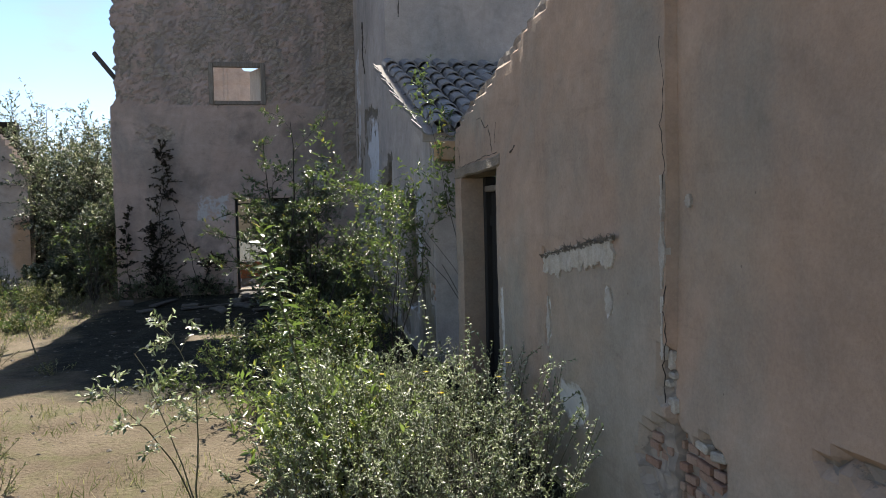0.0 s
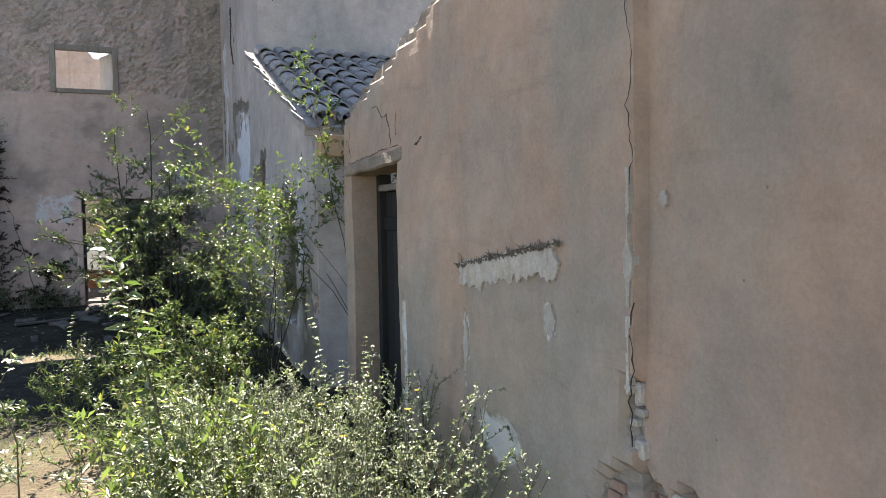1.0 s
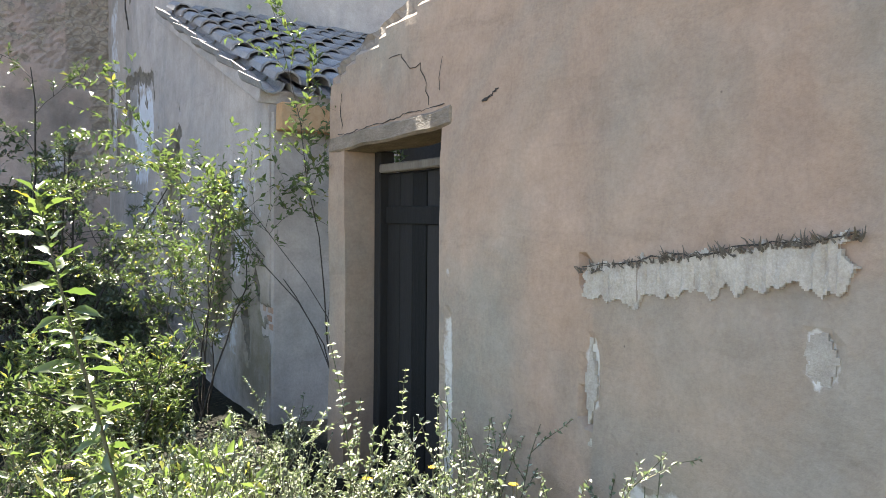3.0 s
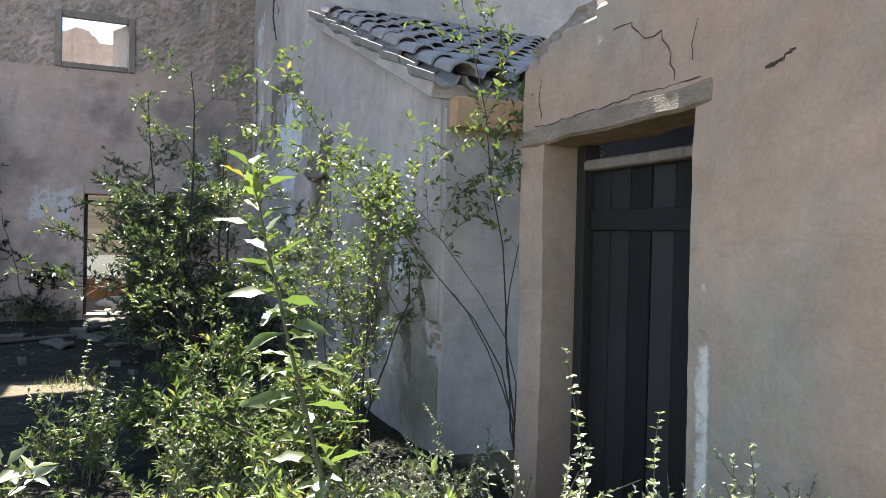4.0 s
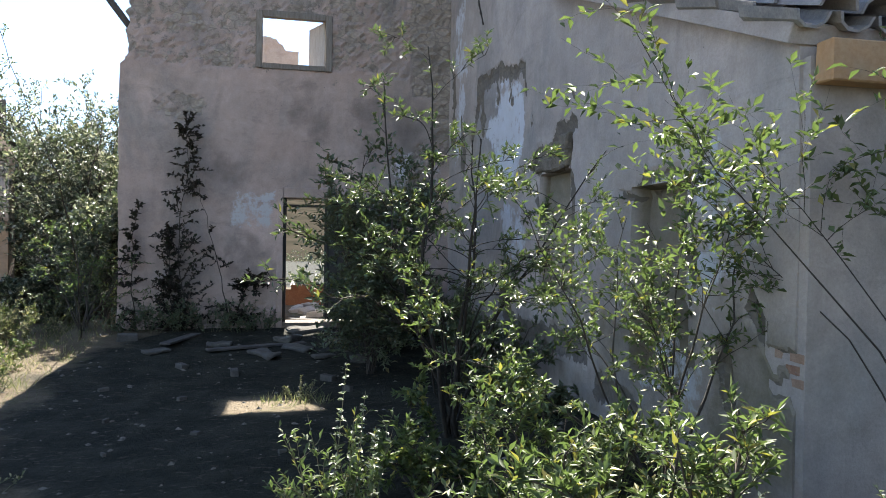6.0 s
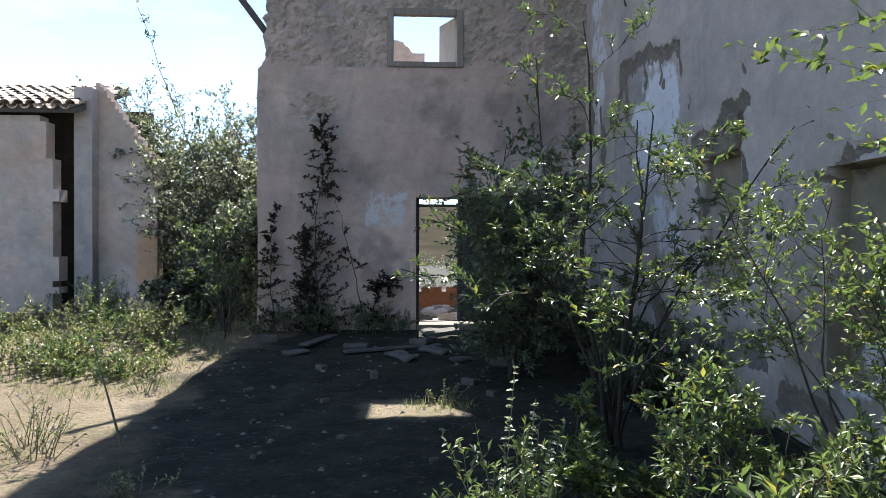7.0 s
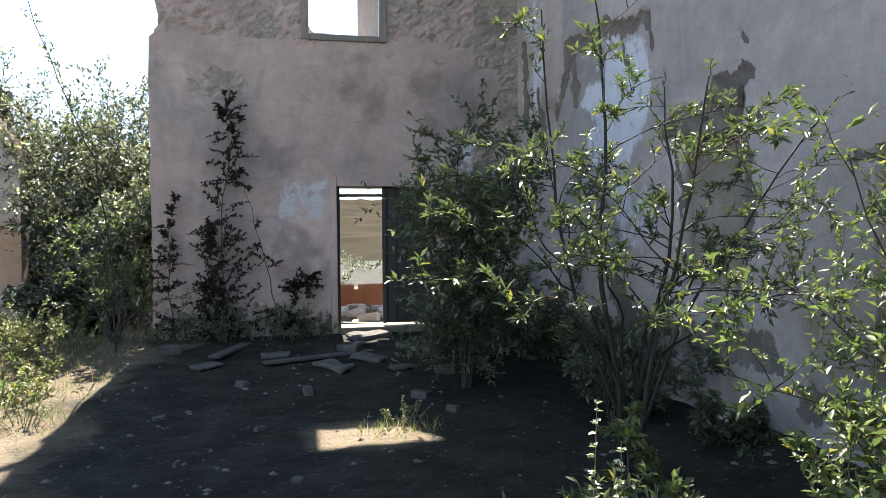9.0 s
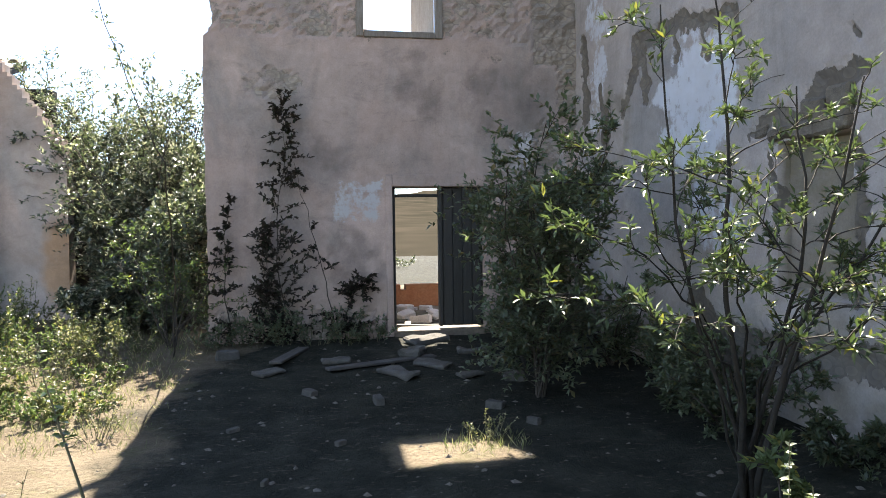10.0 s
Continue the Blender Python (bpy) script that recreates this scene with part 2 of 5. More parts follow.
LEAF_SHRUB = leaf_material("shrub_leaf", c(0.065, 0.088, 0.036), c(0.115, 0.145, 0.062), c(0.24, 0.21, 0.06), 0.06, 0.33, 0.5, 0.3)
LEAF_BROAD = leaf_material("broad_sapling_leaf", c(0.075, 0.11, 0.035), c(0.12, 0.15, 0.05), c(0.3, 0.22, 0.04), 0.008, 0.36, 0.3, 0.8, single=True)
LEAF_WEED = leaf_material("grey_green_weed_leaf", c(0.11, 0.135, 0.08), c(0.19, 0.205, 0.135), c(0.44, 0.44, 0.38), 0.25, 0.3, 0.42, 0.5)
LEAF_DARK = leaf_material("dark_shrub_leaf", c(0.07, 0.09, 0.055), c(0.115, 0.135, 0.08), c(0.14, 0.12, 0.06), 0.1, 0.35)
LEAF_TREE = leaf_material("olive_green_tree_leaf", c(0.048, 0.06, 0.038), c(0.1, 0.112, 0.078), c(0.34, 0.32, 0.26), 0.24, 0.26, 0.45, 0.5)
LEAF_TREELET = leaf_material("narrow_green_leaf", c(0.055, 0.075, 0.035), c(0.1, 0.125, 0.06), c(0.2, 0.18, 0.05), 0.05, 0.26, 0.46, 0.4)
LEAF_DRY = leaf_material("withered_brown_leaf", c(0.026, 0.022, 0.018), c(0.05, 0.038, 0.03), c(0.03, 0.036, 0.02), 0.2, 0.2, 0.7, 0.2)
LEAF_FRESH = leaf_material("fresh_weed_leaf", c(0.1, 0.135, 0.045), c(0.16, 0.19, 0.07), c(0.3, 0.28, 0.09), 0.1, 0.42, 0.34, 0.7)
LEAF_GRASS = leaf_material("grass_blade", c(0.085, 0.098, 0.042), c(0.145, 0.148, 0.072), c(0.32, 0.28, 0.17), 0.3, 0.28, 0.5, 0.3)
PETAL = simple("yellow_petal", c(0.75, 0.5, 0.03), c(0.8, 0.6, 0.06), 20)
BARK = simple("grey_brown_bark", c(0.04, 0.032, 0.025), c(0.085, 0.07, 0.055), 20, 0.9, 0.6, 0.005)
# Bark copy darkened so the small tree's trunk looks shadowed.
BARK_DARK = simple("shade_dark_bark", c(0.018, 0.015, 0.012), c(0.045, 0.038, 0.03), 20, 0.85, 0.6, 0.005)
STALK = simple("green_brown_stalk", c(0.09, 0.095, 0.05), c(0.15, 0.13, 0.08), 20, 0.8, 0.3, 0.003)


# ---- mesh helpers ----
def mesh_object(name, verts, faces, material, parent=None, label="", smooth=False, attrs=None):
    me = bpy.data.meshes.new(name)
    me.from_pydata([tuple(v) for v in verts], [], [tuple(f) for f in faces])
    me.materials.append(material)
    if smooth:
        me.polygons.foreach_set("use_smooth", [True] * len(me.polygons))
    for key, values in (attrs or {}).items():
        me.attributes.new(key, "FLOAT", "POINT").data.foreach_set("value", np.asarray(values, dtype=np.float32))
    me.update()
    ob = new(name, me)
    ob.parent = parent
    if label:
        ob["label"] = label
    return ob


def part(name, bm, material, parent=None, label=""):
    me = bpy.data.meshes.new(name)
    bm.to_mesh(me)
    bm.free()
    me.materials.append(material)
    ob = new(name, me)
    ob.parent = parent
    if label:
        ob["label"] = label
    return ob


def empty(name, at, label, category, group=""):
    ob = new(name)
    ob.location = at
    return tagged(ob, label, category, group)


def rough_box(sx, sy, sz, wear=0.01, cuts=2, bevel=0.012, seed=0, m=None):
    """A box round the origin with worn, slightly uneven faces."""
    bm = bmesh.new()
    bmesh.ops.create_cube(bm, size=1.0, matrix=Matrix.Diagonal((sx, sy, sz, 1)))
    b = min(bevel, 0.3 * min(sx, sy, sz))
    bmesh.ops.bevel(bm, geom=list(bm.edges), offset=b, segments=1, affect="EDGES")
    if cuts:
        bmesh.ops.subdivide_edges(bm, edges=[e for e in bm.edges if e.calc_length() > 0.12], cuts=cuts, use_grid_fill=True)
    for v in bm.verts:
        v.co += noise.noise_vector(v.co * 5 + Vector((seed * 3.1, seed, 0))) * wear
    if m:
        bm.transform(m)
    return bm


def tube(points, radii, sides=4):
    verts, faces = [], []
    for k, p in enumerate(points):
        way = (points[min(k + 1, len(points) - 1)] - points[max(k - 1, 0)]).normalized()
        a = way.orthogonal().normalized()
        b = way.cross(a)
        for s in range(sides):
            t = 2 * math.pi * s / sides
            verts.append(p + (a * math.cos(t) + b * math.sin(t)) * radii[k])
    for k in range(len(points) - 1):
        for s in range(sides):
            q = (s + 1) % sides
            faces.append((k * sides + s, k * sides + q, (k + 1) * sides + q, (k + 1) * sides + s))
    return verts, faces


def bent(rng, start, way, length, bits, wander, droop):
    pts, d = [start.copy()], way.normalized()
    for _ in range(bits):
        d = (d + Vector((rng.gauss(0, wander), rng.gauss(0, wander), rng.gauss(0, wander) - droop))).normalized()
        pts.append(pts[-1] + d * (length / bits))
    return pts


def along(pts, f):
    x = f * (len(pts) - 1)
    k = min(int(x), len(pts) - 2)
    return pts[k].lerp(pts[k + 1], x - k), (pts[k + 1] - pts[k]).normalized()


def fbm(x, y, z, octaves=4):
    return noise.fractal(Vector((x, y, z)), 0.9, 2.1, octaves)


def lines(a, b, step, extra=()):
    """Grid lines from a to b, about step apart, that include the extra ones."""
    stops = sorted({a, b, *(e for e in extra if a < e < b)})
    vals = []
    for p, q in zip(stops, stops[1:]):
        n = max(1, round((q - p) / step))
        vals += [p + (q - p) * i / n for i in range(n)]
    return vals + [b]


def wall(name, at, us, vs, thick, solid, relief, material, label, bare=None, pale=None, parent=None, rear=None, clamp=None, grey=None):
    """A standing wall on a grid of lines us and vs. at(u, v, d) gives the place d behind its face; solid(u, v) tells
    whether the cell with that middle is there; relief(u, v) lifts the face out; rear(u, v) tells it for the back half."""
    nu, nv = len(us), len(vs)
    rear = rear or solid
    deep = (0.0, thick * 0.45, thick)
    keep = [[[solid(0.5 * (us[i] + us[i + 1]), 0.5 * (vs[j] + vs[j + 1])), rear(0.5 * (us[i] + us[i + 1]), 0.5 * (vs[j] + vs[j + 1]))]
             for j in range(nv - 1)] for i in range(nu - 1)]
    index, verts, faces, bares, pales, greys = {}, [], [], [], [], []

    def vert(i, j, k):
        if (i, j, k) not in index:
            index[i, j, k] = len(verts)
            u, v = clamp(us[i], vs[j]) if clamp else (us[i], vs[j])
            verts.append(at(u, v, deep[k] - (relief(u, v) if k == 0 else 0.0)))
            bares.append(bare(u, v) if bare else 0.0)
            greys.append(grey(u, v) if grey and k == 0 else 0.0)
            pales.append(pale(u, v) if pale and k == 0 else 0.0)
        return index[i, j, k]

    def there(i, j, k):
        return 0 <= i < nu - 1 and 0 <= j < nv - 1 and 0 <= k < 2 and keep[i][j][k]

    for i in range(nu - 1):
        for j in range(nv - 1):
            for k in (0, 1):
                if not keep[i][j][k]:
                    continue
                if not there(i, j, k - 1):
                    faces.append((vert(i, j, k), vert(i + 1, j, k), vert(i + 1, j + 1, k), vert(i, j + 1, k)))
                if not there(i, j, k + 1):
                    faces.append((vert(i, j, k + 1), vert(i, j + 1, k + 1), vert(i + 1, j + 1, k + 1), vert(i + 1, j, k + 1)))
                for (di, dj), (p, q) in (((-1, 0), ((0, 0), (0, 1))), ((1, 0), ((1, 1), (1, 0))), ((0, -1), ((1, 0), (0, 0))), ((0, 1), ((0, 1), (1, 1)))):
                    if not there(i + di, j + dj, k):
                        a, b = (i + p[0], j + p[1]), (i + q[0], j + q[1])
                        faces.append((vert(*a, k), vert(*b, k), vert(*b, k + 1), vert(*a, k + 1)))
    ob = mesh_object(name, verts, faces, material, parent, smooth=False, attrs={"bare": bares, "pale": pales, "grey": greys})
    bm = bmesh.new()
    bm.from_mesh(ob.data)
    bmesh.ops.recalc_face_normals(bm, faces=list(bm.faces))
    bm.to_mesh(ob.data)
    bm.free()
    return tagged(ob, label, "wall", kind="" if parent else "structure")


def blob(u, v, u0, v0, ru, rv, soft=0.35):
    """1 inside an ellipse, falling to 0 past its rim."""
    d = math.hypot((u - u0) / ru, (v - v0) / rv)
    return min(1.0, max(0.0, (1 + soft - d) / (2 * soft)))


def ragged(u, v, k, much=0.11):
    """The place shifted by noise, so that outlines drawn from it come out torn."""
    return u + much * fbm(u * 3.1, v * 3.1, k) + 0.04 * fbm(u * 11, v * 11, k), v + 0.7 * much * fbm(u * 3.1, v * 3.1, k + 5) + 0.04 * fbm(u * 13, v * 9, k + 2)


def stone_relief(u, v, size=0.17, high=0.034):
    d, _ = noise.voronoi(Vector((u / size, v / (size * 0.62), 3.7)))
    return high * min(1.0, 2.2 * (d[1] - d[0])) + 0.02 * fbm(u * 9, v * 9, 1.3)


# ---- ground ----
def ground_height(x, y):
    z = -0.12 + 0.03 * fbm(x * 0.7, y * 0.7, 0.3) + 0.012 * fbm(x * 3.3, y * 3.3, 5.1)
    z += 0.17 * max(0.0, min(1.0, (y - 13.2) / 3.0)) * (1 if -3.6 < x < 2 else 0.5)
    z += 0.12 * max(0.0, min(1.0, (x - 0.9) / 0.8)) * (1 if y < 11 else 0.4)
    far = max(0.0, math.hypot(x, y - 10) - 30)
    return z - min(1.5, far * 0.012)


def graded(a, b, lo, hi, fine):
    vals, step, x = [], fine, lo
    while x < hi:
        vals.append(x)
        x += fine
    left, right, step, x = [], [], fine, lo
    while x > a:
        step *= 1.22
        x -= step
        left.append(x)
    step, x = fine, hi
    while x < b:
        right.append(x)
        step *= 1.22
        x += step
    return left[::-1] + vals + right + [b]


def build_ground():
    xs, ys = graded(-2500, 2500, -7, 4, 0.09), graded(-2500, 2500, 2, 20, 0.09)
    verts = [(x, y, ground_height(x, y)) for y in ys for x in xs]
    n = len(xs)
    faces = [(j * n + i, j * n + i + 1, (j + 1) * n + i + 1, (j + 1) * n + i) for j in range(len(ys) - 1) for i in range(n - 1)]
    # The back wall's shadow is painted in, its window light spared; far scrub darkened too.
    shade_and_soil = [max(blob(x, y, 0.1, 13.0, 3.2, 5.2, 0.3), blob(x, y, 1.0, 7.0, 0.9, 3.5, 0.3), 0.8 * blob(x, y, 1.4, 1.5, 0.8, 4.5, 0.4)) - 0.75 * blob(x, y, -0.8, 12.0, 0.6, 0.5, 0.5) + (0.75 if y > 25 else 0.0) for x, y, _ in verts]
    ob = mesh_object("ground", verts, faces, GROUND, smooth=True, attrs={"shade_and_soil": shade_and_soil})
    tagged(ob, "dry trodden earth yard with moss and leaf litter", "ground", kind="structure")


build_ground()

# ---- back wall ----
BACK_Y, BACK_L, BACK_R, BACK_TOP = 16.44, -3.0, 1.88, 7.35
WIN = (-1.07, -0.05, 3.965, 4.715)
DOOR_B = (-0.69, 0.53, 0.06, 2.0)


def back_left(v):
    if v > 3.9:
        return BACK_L + 0.1 + 0.07 * fbm(1.7, v * 3.1, 4.4) + 0.06 * fbm(2.7, v * 9, 4.4) + 0.012 * max(0, v - 5)
    return BACK_L + 0.03 * fbm(0.3, v * 1.6, 2.2)


def back_solid(u, v, win=WIN, door=DOOR_B):
    if win[0] < u < win[1] and win[2] < v < win[3] or door[0] < u < door[1] and v < door[3]:
        return False
    return u + 0.027 > back_left(v) and v < BACK_TOP + 0.12 * fbm(u * 2.1, 0.4, 7.7)


def back_bare(u, v):
    b = 0.47 if v > 3.92 + 0.12 * fbm(u * 1.5, 0.2, 3.0) else 0.08
    if v > 3.6 and u > 1.2:
        b = max(b, 0.6)
    b = max(b, 0.6 * blob(u, v, 1.75, 3.4, 0.22, 1.0), 0.36 * blob(u, v, 0.3, 3.4, 0.9, 0.6))
    return max(b, 0.55 * blob(u, v, 1.4, 2.2, 0.3, 0.9), 0.5 * blob(u, v, -2.2, 3.3, 0.5, 0.25)) + (0.4 if v < 0.42 + 0.2 * fbm(u * 2, 1, 1) else 0)


def back_relief(u, v):
    b = back_bare(u, v)
    r = 0.012 * fbm(u * 1.2, v * 1.2, 0.4) + 0.004 * fbm(u * 7, v * 7, 0.4)
    return r + (0.8 * stone_relief(u, v) - 0.022 if b > 0.46 else 0.0)


wall("wall_north", lambda u, v, d: (u, BACK_Y + d, v),
     lines(-3.3, BACK_R + 0.6, 0.055, (*WIN[:2], *DOOR_B[:2], WIN[0] - 0.12, WIN[1] + 0.12)), lines(-0.5, 7.6, 0.055, (*WIN[2:], DOOR_B[3], WIN[3] + 0.3)),
     0.45, back_solid, back_relief, PLASTER_BACK, "tall ruined grey-pink plaster wall with bare rubble stone above", back_bare,
     lambda u, v: max(0.5 * min(blob(u, 0, -1.13, 0, 0.36, 1, 0.25), blob(v, 0, 1.82, 0, 0.32, 1, 0.25)), 0.5 * blob(u, v, 1.3, 2.4, 0.5, 0.5)),
     clamp=lambda u, v: (max(u, back_left(v)), v),
     grey=lambda u, v: max(0.62 * blob(*ragged(u, v, 41, 0.3), -0.35, 3.25, 0.4, 0.55, 0.5), 0.6 * blob(*ragged(u, v, 43, 0.3), 0.9, 3.1, 0.6, 0.8, 0.5), 0.6 * blob(*ragged(u, v, 45, 0.3), -1.15, 1.1, 0.25, 0.5, 0.5),
                           0.5 * blob(*ragged(u, v, 47, 0.3), -2.6, 1.0, 0.4, 0.5, 0.5), 0.5 * blob(*ragged(u, v, 49, 0.3), -1.6, 2.4, 0.5, 0.25, 0.5)),
     rear=lambda u, v: back_solid(u, v, (WIN[0] - 0.12, WIN[1] + 0.12, WIN[2], WIN[3] + 0.3)))


def frame_part(name, x0, x1, y0, y1, z0, z1, material, parent, seed=0, label="", wear=0.006):
    m = Matrix.Translation(((x0 + x1) / 2, (y0 + y1) / 2, (z0 + z1) / 2))
    return part(name, rough_box(x1 - x0, y1 - y0, z1 - z0, wear, 1, 0.008, seed, m), material, parent, label)


def back_openings():
    x0, x1, z0, z1 = WIN
    win = tagged(new("window_1"), "small unglazed upper window with weathered timber frame", "window", kind="structure")
    y0, y1 = BACK_Y - 0.03, BACK_Y + 0.07
    frame_part("frame_jamb", x0 - 0.05, x0 + 0.045, y0, y1, z0 - 0.05, z1 + 0.05, WOOD_GREY, win, 1)
    frame_part("frame_jamb", x1 - 0.045, x1 + 0.05, y0, y1, z0 - 0.05, z1 + 0.05, WOOD_GREY, win, 2)
    frame_part("frame_head", x0 + 0.05, x1 - 0.05, y0 + 0.004, y1, z1 - 0.04, z1 + 0.06, WOOD_GREY, win, 3)
    frame_part("sill", x0 + 0.05, x1 - 0.05, y0 + 0.004, y1, z0 - 0.05, z0 + 0.03, WOOD_GREY, win, 4)
    shutter = part("shutter", rough_box(0.52, 0.03, 0.7, 0.003, 1, 0.005, 8, Matrix.Translation((-0.26, 0, 0))), WOOD_PALE, win, "pale weathered shutter folded inwards")
    shutter.matrix_local = pose(x1 - 0.05, BACK_Y + 0.1, (z0 + z1) / 2, 0, 0, -66)
    x0, x1, z0, z1 = DOOR_B
    door = tagged(new("door_1"), "double back door, one dark leaf shut, one gone", "door", kind="structure")
    y0, y1 = BACK_Y - 0.035, BACK_Y + 0.05
    frame_part("surround", x0 - 0.09, x0, y0, y1, z0, z1 + 0.16, PLASTER_BACK, door, 5)
    frame_part("surround", x1, x1 + 0.24, y0, y1, z0, z1 + 0.16, PLASTER_BACK, door, 6)
    frame_part("surround", x0, x1, y0 + 0.004, y1, z1, z1 + 0.155, PLASTER_BACK, door, 7)
    y0, y1 = BACK_Y + 0.1, BACK_Y + 0.17
    mid = -0.02
    frame_part("frame_jamb", x0, x0 + 0.05, y0, y1, z0, z1, WOOD_GREEN, door, 8)
    frame_part("transom", x0 + 0.05, mid, y0, y1, z1 - 0.13, z1 - 0.09, WOOD_GREEN, door, 9)
    leaf = frame_part("leaf", mid + 0.004, x1, y0 + 0.01, y1 - 0.01, z0 + 0.1, z1, WOOD_GREEN, door, 10, "dark green-black boarded leaf")
    for i in range(4):
        xa = mid + 0.02 + i * 0.13
        frame_part("board", xa, xa + 0.118, y0 - 0.012, y0 + 0.008, z0 + 0.12, z1 - 0.02, WOOD_GREEN, leaf, 20 + i, wear=0.002)
    frame_part("stile", mid - 0.05, mid, y0 - 0.02, y1, z0 + 0.1, z1, WOOD_GREEN, door, 11)
    frame_part("threshold", x0 + 0.01, x1 - 0.01, BACK_Y - 0.05, BACK_Y + 0.4, z0 - 0.15, z0 + 0.07, LINTEL, door, 12)
    # a loose timber that sticks out of the broken wall end
    pole = tagged(new("timber_pole"), "dark broken roof timber jutting from the wall end", "timber")
    pole.matrix_world = look((-2.8, 16.62, 4.3), (-3.27, 16.5, 4.92))
    part("shaft", rough_box(0.085, 0.085, 1.05, 0.006, 2, 0.015, 3, Matrix.Translation((0, 0, -0.26))), WOOD_BEAM, pole)


back_openings()


# ---- side wall, tall part and lean-to ----
def side_x(y):
    return 1.70 + 0.017 * (y - 8)


SCARS = (((14.95, 2.75), (14.55, 3.3), 0.1), ((14.42, 3.4), (14.36, 2.82), 0.11), ((14.6, 3.46), (13.5, 3.4), 0.12), ((13.5, 3.4), (12.68, 3.24), 0.1), ((13.75, 3.35), (13.72, 3.05), 0.045), ((13.2, 3.3), (13.18, 3.0), 0.05),
         ((12.66, 3.25), (12.64, 2.98), 0.045), ((12.4, 2.7), (12.42, 2.58), 0.03), ((12.45, 2.16), (12.2, 2.28), 0.07), ((12.1, 2.22), (11.32, 2.2), 0.13), ((11.75, 2.36), (11.3, 2.46), 0.1), ((11.26, 2.5), (11.25, 2.8), 0.02),
         ((15.6, 3.15), (15.4, 2.4), 0.09), ((9.25, 1.9), (9.3, 0.6), 0.05), ((10.15, 1.75), (9.85, 1.85), 0.05), ((9.85, 1.85), (9.4, 1.86), 0.04), ((8.47, 0.84), (8.24, 0.86), 0.05), ((8.42, 0.68), (8.26, 0.7), 0.07),
         ((8.92, 0.72), (8.85, 0.5), 0.08), ((8.66, 1.2), (8.58, 0.92), 0.045), ((12.6, 0.45), (11.0, 0.5), 0.16), ((10.6, 0.25), (10.0, 0.2), 0.15), ((12.15, 2.0), (12.15, 0.9), 0.035), ((11.25, 2.0), (11.28, 0.9), 0.06),
         ((16.2, 3.9), (16.1, 2.9), 0.16), ((13.3, 0.7), (12.8, 0.3), 0.2), ((14.6, 4.9), (14.3, 4.6), 0.05))
NICHES = ((11.28, 12.08, 0.9, 2.06, 0.1), (9.32, 10.08, 0.45, 1.8, 0.14))
VERGE = (8.35, 2.44, 11.56, 3.72)


def side_solid(u, v):
    if u < VERGE[2]:
        f = (u - VERGE[0]) / (VERGE[2] - VERGE[0])
        return v - 0.04 < VERGE[1] + (VERGE[3] - VERGE[1]) * f - 0.03
    return True


def scar_depth(u, v, a, b, r):
    t = max(0.0, min(1.0, ((u - a[0]) * (b[0] - a[0]) + (v - a[1]) * (b[1] - a[1])) / ((b[0] - a[0]) ** 2 + (b[1] - a[1]) ** 2)))
    d = math.hypot(u - a[0] - t * (b[0] - a[0]), v - a[1] - t * (b[1] - a[1]))
    return max(0.0, min(1.0, 1.25 - 0.85 * d / r))


def niche(u, v):
    return max(d if y0 < u < y1 and z0 < v < z1 else 0.0 for y0, y1, z0, z1, d in NICHES)


def side_bare(u, v):
    p = ragged(u, v, 11)
    return max(0.06, *(0.9 * scar_depth(*p, *q) for q in SCARS))


def side_pale(u, v):
    u, v = ragged(u, v, 21, 0.3)
    return max(0.62 * blob(u, v, 13.35, 2.6, 0.8, 0.72, 0.3), 0.52 * blob(u, v, 9.0, 1.6, 0.4, 0.6), 0.5 * blob(u, v, 15.7, 3.8, 0.35, 1.6), 0.46 * blob(u, v, 9.6, 0.6, 0.6, 0.3), 0.5 * blob(u, v, 13.0, 1.4, 0.5, 0.5))


wall("wall_east_far", lambda u, v, d: (side_x(u) + d, u, v), lines(8.3, 16.47, 0.042, (VERGE[2], 11.28, 11.3, 12.06, 12.08, 9.32, 9.34, 10.06, 10.08)), lines(-0.5, 7.2, 0.055, (2.04, 2.06, 1.78, 1.8)), 0.4, side_solid,
     lambda u, v: 0.014 * fbm(u * 1.1, v * 1.1, 9.0) + 0.005 * fbm(u * 6, v * 6, 2.0) - niche(u, v) - 0.045 * max(0.0, side_bare(u, v) - 0.35) + 0.02 * (fbm(u * 5, v * 5, 8) if side_bare(u, v) > 0.45 else 0),
     PLASTER_SIDE, "grey limewashed side wall with peeling plaster and holes", side_bare, side_pale,
     clamp=lambda u, v: (u, min(v, VERGE[1] + (VERGE[3] - VERGE[1]) * (u - VERGE[0]) / (VERGE[2] - VERGE[0]) - 0.03 if u < VERGE[2] - 0.001 else 9)),
     grey=lambda u, v: 1.0 if niche(u, v) else max(0.6 * blob(u, v, 8.6, 0.5, 0.6, 0.6), 0.5 * blob(*ragged(u, v, 31, 0.4), 11.0, 0.4, 2.4, 0.5, 0.4), 0.45 * blob(*ragged(u, v, 33, 0.4), 15.3, 2.6, 0.5, 0.8)))
wall("wall_above_lean_to", lambda u, v, d: (u, 11.56 + d, v), lines(side_x(11.56) + 0.4, 7.5, 0.15), lines(2.5, 7.2, 0.15), 0.35, lambda u, v: True,
     lambda u, v: 0.014 * fbm(u * 1.1, v * 1.1, 3.0), PLASTER_SIDE, "plain plaster wall above the lean-to roof", lambda u, v: 0.1)
